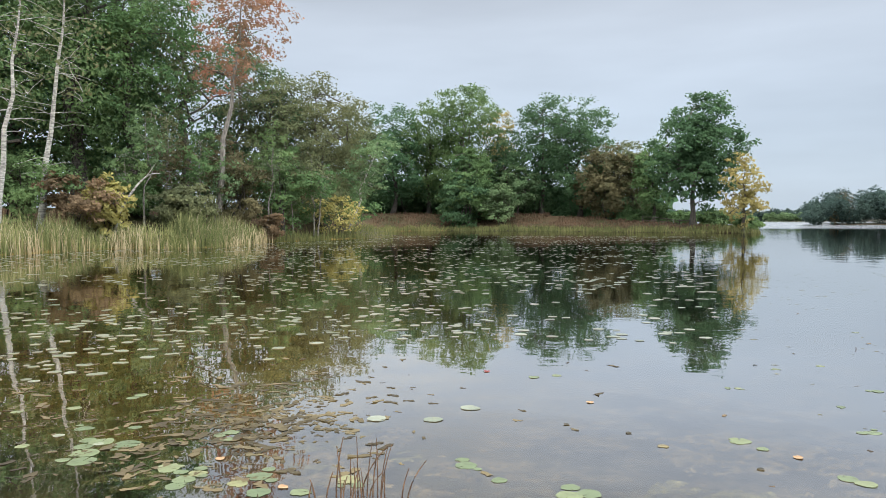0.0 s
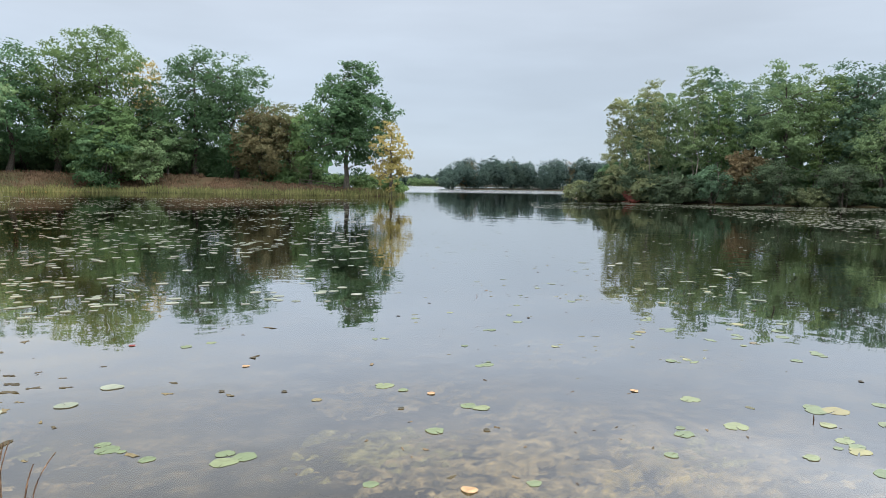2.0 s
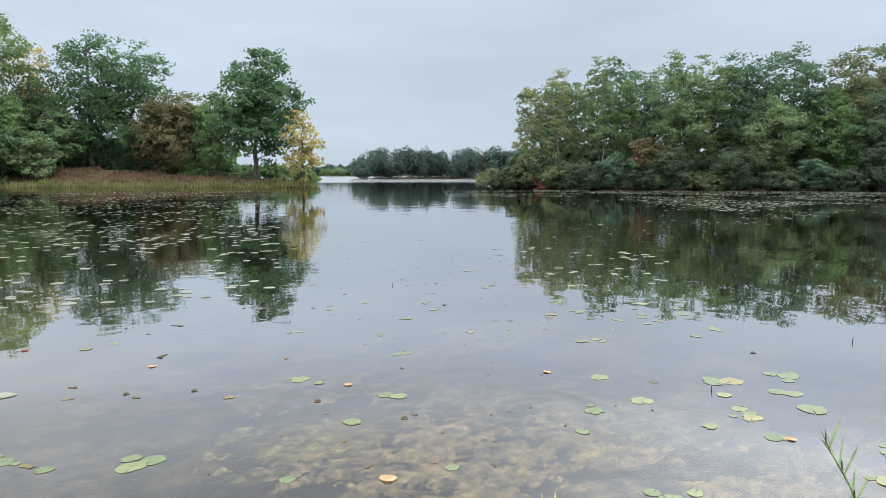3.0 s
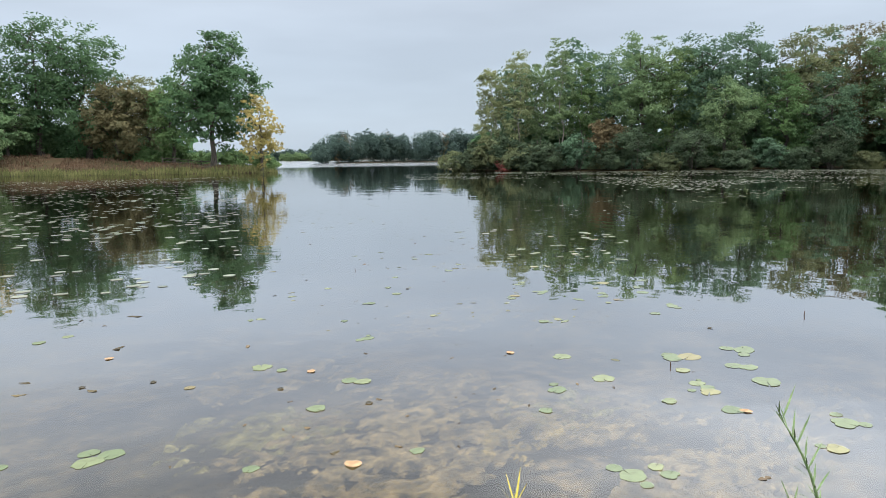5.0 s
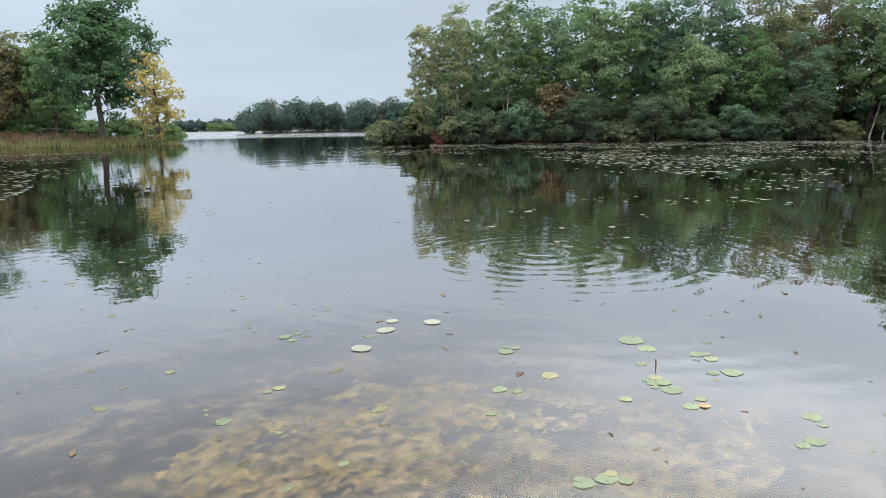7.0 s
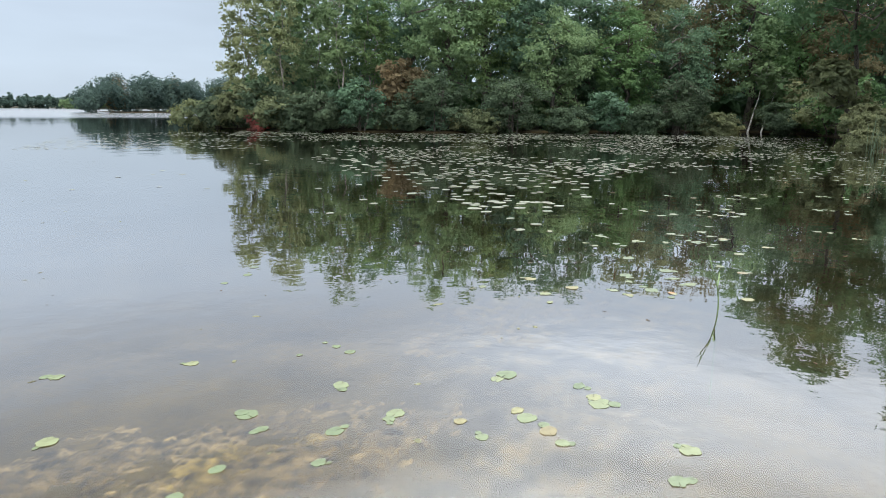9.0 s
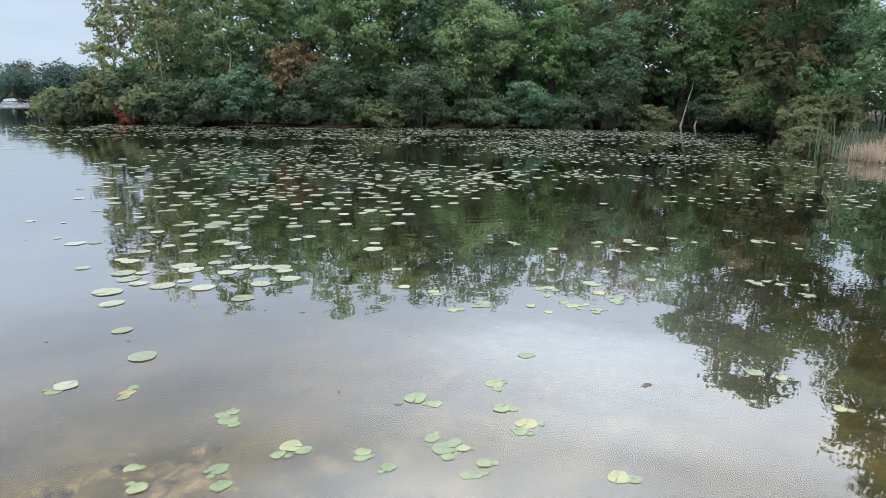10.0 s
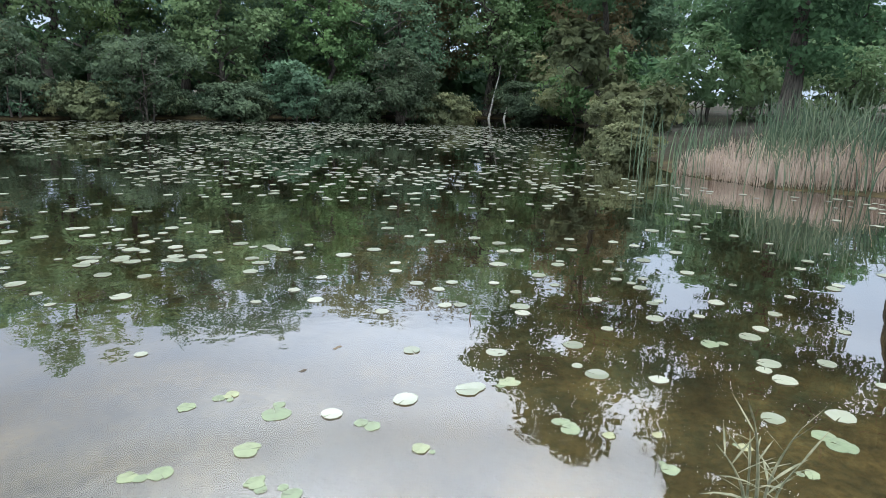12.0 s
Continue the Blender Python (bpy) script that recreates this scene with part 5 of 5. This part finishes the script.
# ---- plants that stand in the shallows ----
def stem_plant(name, label, x, y, stems, leaves, material, category="water plant", taper=0.75):
    """Thin stems with strap leaves: stems of (dx, dy, height, bend x, bend y, thickness); leaves of (stem, share of height, length, heading, rise)."""
    root = new(name)
    depth = max(-land_height(x, y), 0.03)
    root.location = (x, y, -depth)
    tagged(root, label, category)
    lines, stalks = [], []
    for dx, dy, h, bx, by, r in stems:
        q = np.linspace(0, 1, 7)[:, None]
        line = np.array([[dx, dy, depth]]) + q * [[0, 0, h]] + q ** 2 * [[bx, by, 0]]
        lines.append(line)
        v, f = tubes([(np.concatenate([[[dx, dy, -0.03]], line]), r * np.concatenate([[1.0], 1.0 - taper * q[:, 0] ** 2]))], 6)
        stalks.append(part("stem", mesh_from("stem", v, f, material, True), root))
    for s, share, length, heading, rise in leaves:
        line = lines[s]
        p = np.array([np.interp(share, np.linspace(0, 1, 7), line[:, i]) for i in range(3)])
        a = radians(heading)
        out, side = np.array([math.sin(a), math.cos(a), 0]), np.array([math.cos(a), -math.sin(a), 0])
        v, wide = [], 0.014 * length / 0.2
        for q, w in ((0, 0.35), (0.3, 1.0), (0.65, 0.8), (1, 0.04)):
            c = p + out * length * q * (1 - 0.4 * rise) + np.array([0, 0, length * (rise * q - 0.45 * q * q * (1 - rise))])
            v += [c - side * wide * w / 2, c + np.array([0, 0, wide * w * 0.15]), c + side * wide * w / 2]
        f = np.array([(3 * i + j, 3 * i + j + 1, 3 * i + j + 4, 3 * i + j + 3) for i in range(3) for j in range(2)])
        part("leaf", mesh_from("leaf", np.array(v), f, material, True), stalks[s])
    return root


def plain(name, dark, light, scale=8.0, rough=0.8):
    k = Mat(name)
    f = k.noise(scale, 4.0)
    return k.surface(k.principled(k.ramp(f, (0.35, dark), (0.65, light)), rough, k.bump(f, 0.3, 0.01)))


SPIKE = plain("brown_seed_spikes", (0.05, 0.03, 0.018), (0.20, 0.12, 0.07), 30)
SPRIG = plain("willow_green", (0.08, 0.13, 0.05), (0.19, 0.26, 0.12), 20)
SPROUT = plain("yellow_green_sprout", (0.28, 0.24, 0.04), (0.50, 0.42, 0.08), 20)
WEED = plain("dry_grey_green_weed", (0.07, 0.08, 0.045), (0.19, 0.19, 0.12), 20)
rng = np.random.default_rng(77)
spikes = [(rng.normal(0, 0.09) + (0.10 if i > 9 else 0), rng.normal(0, 0.06), rng.uniform(0.12, 0.36), rng.normal(0.03, 0.03), rng.normal(0, 0.02), rng.uniform(0.0035, 0.005)) for i in range(18)]
stem_plant("seed_spikes", "brown upright seed spikes standing in shallow water", -0.47, 3.55, spikes, [], SPIKE, taper=0.45)
stem_plant("seed_spikes", "few brown seed spikes bent over the water", -0.66, 3.45, [(0, 0, 0.16, -0.03, 0, 0.005), (0.05, 0, 0.2, 0.04, 0, 0.005), (-0.04, 0, 0.14, 0.02, 0, 0.005)], [], SPIKE, taper=0.45)
stem_plant("seed_spikes", "thin brown seed spikes leaning apart", -0.22, 3.5, [(0, 0, 0.2, 0.04, 0, 0.005), (0.03, 0, 0.24, 0.1, 0, 0.004)], [], SPIKE, taper=0.45)
sprig_leaves = [(0, 0.22 + 0.031 * i, 0.085 + 0.025 * (i % 3), (250, 70, 310, 30, 280, 95)[i % 6], 0.55 + 0.018 * i) for i in range(25)]
stem_plant("green_sprig", "slender green willow-like sprig above the water", 2.74, 1.0,
           [(0, 0, 0.50, -0.10, 0.15, 0.007), (-0.16, 0.05, 0.18, 0.02, 0.0, 0.005), (-0.2, 0.0, 0.14, -0.02, 0.0, 0.005)],
           sprig_leaves + [(1, 0.5, 0.13, 300, 0.8), (1, 0.7, 0.12, 80, 0.9), (1, 0.9, 0.1, 10, 1.0), (2, 0.6, 0.12, 320, 0.8), (2, 0.9, 0.1, 60, 0.9), (0, 0.2, 0.22, 300, 0.4)], SPRIG)
stem_plant("yellow_sprout", "small yellow-green grass sprout at the waterline", 2.0, 1.93, [(0, 0, 0.07, 0.0, 0, 0.004)],
           [(0, 0.1, 0.13, 300, 0.95), (0, 0.1, 0.15, 60, 0.95), (0, 0.2, 0.1, 100, 0.9), (0, 0.15, 0.13, 260, 0.6), (0, 0.2, 0.12, 10, 1.0)], SPROUT)
stem_plant("green_sprig", "low green sprig in the open water", 21.95, 11.25, [(0, 0, 0.36, -0.08, 0.06, 0.006)],
           [(0, 0.4, 0.18, 250, 0.6), (0, 0.5, 0.18, 80, 0.8), (0, 0.6, 0.18, 300, 0.9), (0, 0.75, 0.16, 330, 0.95), (0, 0.85, 0.15, 40, 1.0), (0, 0.95, 0.12, 300, 1.0)], SPRIG)
weed_leaves = [(i % 5, 0.12 + 0.027 * i, 0.09 + 0.025 * (i * 3 % 4), (340, 130, 300, 170, 20, 210, 80)[i % 7] + 11 * (i % 3), (0.5 + 0.014 * i) * (0.55 if i % 4 == 0 else 1)) for i in range(32)]
stem_plant("dry_weed", "dry grey-green weed with curling leaves in shallow water", 34.0, 11.36,
           [(0, 0, 0.38, -0.05, 0.05, 0.007), (0.03, -0.03, 0.32, 0.05, -0.10, 0.006), (-0.03, 0.04, 0.26, -0.03, 0.12, 0.006), (0.01, 0.03, 0.30, 0.0, 0.02, 0.005), (0.02, -0.06, 0.2, 0.02, -0.08, 0.005)],
           weed_leaves + [(0, 0.25, 0.22, 330, 0.5), (1, 0.3, 0.2, 150, 0.6), (3, 0.1, 0.2, 350, 0.3)], WEED)


# ---- fallen leaves, sticks ----
def fallen_leaf(x, y, size, material, seed, label):
    rng = np.random.default_rng(seed)
    k = 10
    a = np.linspace(0, 2 * np.pi, k, endpoint=False)
    r = size / 2 * (1 + 0.35 * np.sin(5 * a) * rng.uniform(0.5, 1) + 0.1 * rng.normal(0, 1, k))
    rim = np.stack([r * np.cos(a), r * np.sin(a), 0.003 + size * 0.07 * np.abs(np.sin(a * 1.5 + seed))], 1)
    verts = np.concatenate([[(0, 0, 0.002)], rim])
    ob = new("fallen_leaf", mesh_from("fallen_leaf", verts, np.array([(0, i + 1, (i + 1) % k + 1) for i in range(k)]), material, True))
    ob.location = (x, y, 0.0)
    return tagged(ob, label, "leaf", "fallen leaves on the water")


def stick(x, y, length, lean, label="dark twig sticking out of the water"):
    q = np.linspace(0, 1, 6)[:, None]
    line = np.array([[0, 0, -0.1]]) + q * [[lean, 0, length * 0.6 + 0.1]] + np.sin(q * 3) * [[0.015, 0.01, 0]]
    v, f = tubes([(line, 0.007 * (1.1 - 0.6 * q[:, 0]))], 6)
    ob = new("twig", mesh_from("twig", v, f, SPIKE, True))
    ob.location = (x, y, 0)
    return tagged(ob, label, "twig")


LEAF_RED, LEAF_TAN = plain("dark_red_leaf", (0.12, 0.02, 0.02), (0.25, 0.05, 0.04), 20), plain("orange_brown_leaf", (0.20, 0.12, 0.06), (0.38, 0.24, 0.13), 20)
LEAF_DARK = plain("dark_wet_leaf", (0.02, 0.018, 0.012), (0.06, 0.05, 0.03), 20)
fallen_leaf(0.43, 6.64, 0.06, LEAF_RED, 1, "dark red fallen leaf floating on the water")
fallen_leaf(1.69, 2.74, 0.08, LEAF_TAN, 2, "curled orange-brown fallen leaf on the water")
for i, (x, y) in enumerate([(2.23, 4.2), (1.2, 5.5), (3.6, 3.6), (-1.4, 4.2), (-0.9, 3.75), (9.6, 7.6), (22.2, 11.7), (33.0, 12.9), (3.8, 1.85)]):
    fallen_leaf(x, y, 0.06, LEAF_TAN, 10 + i, "small tan fallen leaf floating on the water")
for i, (x, y) in enumerate([(1.3, 4.7), (1.9, 4.0), (4.5, 6.2), (3.2, 6.9), (2.2, 3.4), (5.4, 3.0), (0.9, 4.9), (3.9, 7.5), (7.3, 5.4), (12.4, 8.2), (23.2, 12.9), (35.1, 12.6)]):
    fallen_leaf(x, y, 0.045, LEAF_DARK, 40 + i, "small dark fallen leaf floating on the water")
stick(4.72, 7.72, 0.05, 0.01)
stick(4.22, 2.61, 0.055, -0.015)
stick(6.45, 2.68, 0.07, 0.015)
stick(10.0, 8.1, 0.07, -0.02)
stick(22.5, 12.35, 0.07, 0.02)
stick(35.6, 12.95, 0.09, 0.03)


# ---- algae mats lying under the surface ----
def algae_mat(x, y, length, width, turn, seed, material):
    rng = np.random.default_rng(seed)
    n = 70
    g = np.linspace(-1, 1, n)
    gx, gy = np.meshgrid(g, g)
    r = np.hypot(gx, gy)
    lump = np.array([[noise.noise((a * 2.4 + seed, b * 2.4, 1.7)) + 0.6 * noise.noise((a * 6 + seed, b * 6, 4.1)) + 0.6 * noise.noise((a * 15 + seed, b * 15, 2.3)) for a in g] for b in g])
    top = np.clip(0.42 + 1.5 * lump - r * 0.8, 0, 0.8)
    a = radians(turn)
    px, py = x + length * (gx * math.cos(a) - gy * math.sin(a)), y + length * (gx * math.sin(a) + gy * math.cos(a)) * width
    bed = heights(px, py)
    pz = np.maximum(bed + 0.01, -0.10) + 0.03 * np.minimum(top, 0.5) + 0.008 * lump
    verts = np.stack([px, py, np.minimum(pz, -0.025)], -1).reshape(-1, 3)
    i, j = np.meshgrid(np.arange(n - 1), np.arange(n - 1))
    o = (j * n + i).ravel()
    keep = top[:-1, :-1].ravel() + top[1:, 1:].ravel() > 0.08
    f = np.stack([o, o + 1, o + n + 1, o + n], 1)[keep]
    return tagged(new("algae_mat", mesh_from("algae_mat", verts, f, material, True)), "tan and yellow-green algae mat below the water surface", "algae", kind="stuff")


def algae_material(name, dark, mid, light):
    k = Mat(name)
    co = k.node("TexCoord").outputs["Object"]
    f = k.noise(11.0, 8.0, co, 0.72)
    col = k.ramp(f, (0.40, dark), (0.50, mid), (0.64, light))
    col = k.mix(0.85, col, k.ramp(k.noise(60.0, 4.0, co, 0.65), (0.36, (0.25, 0.24, 0.24)), (0.50, (1.0, 1.0, 1.0))), "MULTIPLY")
    col = k.mix(0.6, col, k.ramp(k.noise(3.0, 3.0, co), (0.38, (0.45, 0.43, 0.42)), (0.58, (1.0, 1.0, 1.0))), "MULTIPLY")
    return k.surface(k.principled(col, 0.95, k.bump(f, 0.8, 0.05), 0.1))


ALGAE = algae_material("tan_algae", (0.020, 0.018, 0.016), (0.13, 0.100, 0.058), (0.30, 0.225, 0.125))
ALGAE_YELLOW = algae_material("yellow_algae", (0.036, 0.029, 0.013), (0.17, 0.125, 0.046), (0.31, 0.23, 0.085))
ALGAE_GREEN = algae_material("green_algae", (0.025, 0.022, 0.012), (0.13, 0.115, 0.05), (0.28, 0.25, 0.12))
algae_mat(2.35, 3.1, 0.95, 0.7, 20, 1, ALGAE)
algae_mat(2.75, 2.65, 0.42, 0.7, 10, 2, ALGAE_YELLOW)
algae_mat(1.75, 2.45, 0.8, 0.6, -10, 3, ALGAE)
algae_mat(3.15, 1.6, 0.55, 0.6, 0, 4, ALGAE)
algae_mat(3.2, 2.75, 0.35, 0.8, 0, 5, ALGAE_GREEN)
algae_mat(4.1, 1.7, 0.7, 0.5, -20, 6, ALGAE)
algae_mat(-1.5, 4.6, 1.3, 0.5, 10, 7, ALGAE_GREEN)
algae_mat(-0.6, 4.2, 0.8, 0.6, 30, 8, ALGAE)
algae_mat(8.4, 8.3, 1.0, 0.6, 10, 9, ALGAE)
algae_mat(8.0, 8.9, 0.8, 0.6, 10, 10, ALGAE_YELLOW)
algae_mat(20.9, 12.6, 0.9, 0.5, 30, 11, ALGAE)


# ---- brown plant debris floating in the shallows by the reeds ----
def debris(name, label, centre, spread, count, size, material, seed):
    rng = np.random.default_rng(seed)
    xy = rng.normal(0, 1, (count, 2)) * spread + centre
    keep = np.array([noise.noise((x * 1.3, y * 1.3, seed)) for x, y in xy]) > rng.uniform(-0.6, 0.35, count)
    xy = xy[keep & (heights(xy[:, 0], xy[:, 1]) < -0.05)]
    v, f = pad_shapes(rng, xy, size, 0.10, 0.001, 0.55)
    return tagged(new(name, mesh_from(name, v, f, material)), label, "plant debris", kind="stuff")


DEBRIS = leaf_material("brown_dead_leaves", (0.022, 0.016, 0.008), (0.055, 0.040, 0.019), (0.115, 0.085, 0.042), sheer=0.03, spread=0.6, rough=0.6, spec=0.2)
debris("floating_debris", "brown dead leaf scraps floating by the reeds", (-1.40, 4.9), (0.42, 0.75), 900, 0.05, DEBRIS, 71)
debris("floating_debris", "brown dead leaf scraps floating between lily pads", (-2.73, 5.09), (1.5, 1.3), 420, 0.05, DEBRIS, 72)
debris("floating_debris", "brown leaf scraps floating over the silt", (2.6, 2.9), (0.9, 0.6), 40, 0.02, DEBRIS, 73)
debris("floating_debris", "brown leaf scraps strewn over the lane", (12.5, 8.6), (7.0, 1.6), 140, 0.03, DEBRIS, 74)
debris("floating_debris", "brown leaf scraps strewn over the bay", (29.0, 13.0), (5.0, 1.6), 110, 0.03, DEBRIS, 75)
algae_mat(2.51, 3.41, 0.75, 0.7, -45, 20, ALGAE)
algae_mat(1.75, 2.86, 0.60, 0.7, -8, 21, ALGAE)
algae_mat(3.16, 1.64, 0.60, 0.6, 29, 22, ALGAE)
algae_mat(1.63, 3.60, 0.60, 0.6, -24, 23, ALGAE_GREEN)
algae_mat(3.25, 2.41, 0.50, 0.6, 13, 24, ALGAE)
algae_mat(6.46, 7.79, 0.90, 0.6, -40, 25, ALGAE)
algae_mat(6.97, 7.42, 0.50, 0.7, -3, 26, ALGAE_YELLOW)
algae_mat(5.99, 7.31, 0.70, 0.6, 34, 27, ALGAE)
algae_mat(7.42, 6.20, 0.70, 0.6, -19, 28, ALGAE)
algae_mat(8.48, 8.75, 0.70, 0.6, 18, 29, ALGAE_YELLOW)
algae_mat(7.84, 8.66, 0.80, 0.6, -35, 30, ALGAE)
algae_mat(9.14, 7.51, 0.70, 0.6, 2, 31, ALGAE)
algae_mat(21.61, 12.43, 0.70, 0.5, 39, 32, ALGAE)
algae_mat(21.34, 12.64, 0.50, 0.6, -14, 33, ALGAE_YELLOW)
algae_mat(18.41, 12.21, 0.80, 0.5, 23, 34, ALGAE)
for k, (x, y, length, kind) in enumerate([(4.44, 5.4, 0.8, ALGAE), (4.7, 4.95, 0.42, ALGAE_YELLOW), (3.75, 4.9, 0.6, ALGAE), (4.95, 4.25, 0.5, ALGAE), (6.6, 7.1, 0.5, ALGAE_YELLOW), (7.1, 6.4, 0.5, ALGAE),
                                         (17.75, 12.75, 0.7, ALGAE), (18.15, 12.35, 0.5, ALGAE_YELLOW), (18.8, 11.95, 0.5, ALGAE), (23.7, 13.2, 0.6, ALGAE)]):
    algae_mat(x, y, length, 0.65, 17 * k, 40 + k, kind)
algae_mat(-0.68, 4.88, 0.50, 0.6, -30, 35, ALGAE)
algae_mat(2.16, 4.52, 0.70, 0.6, 7, 36, ALGAE)
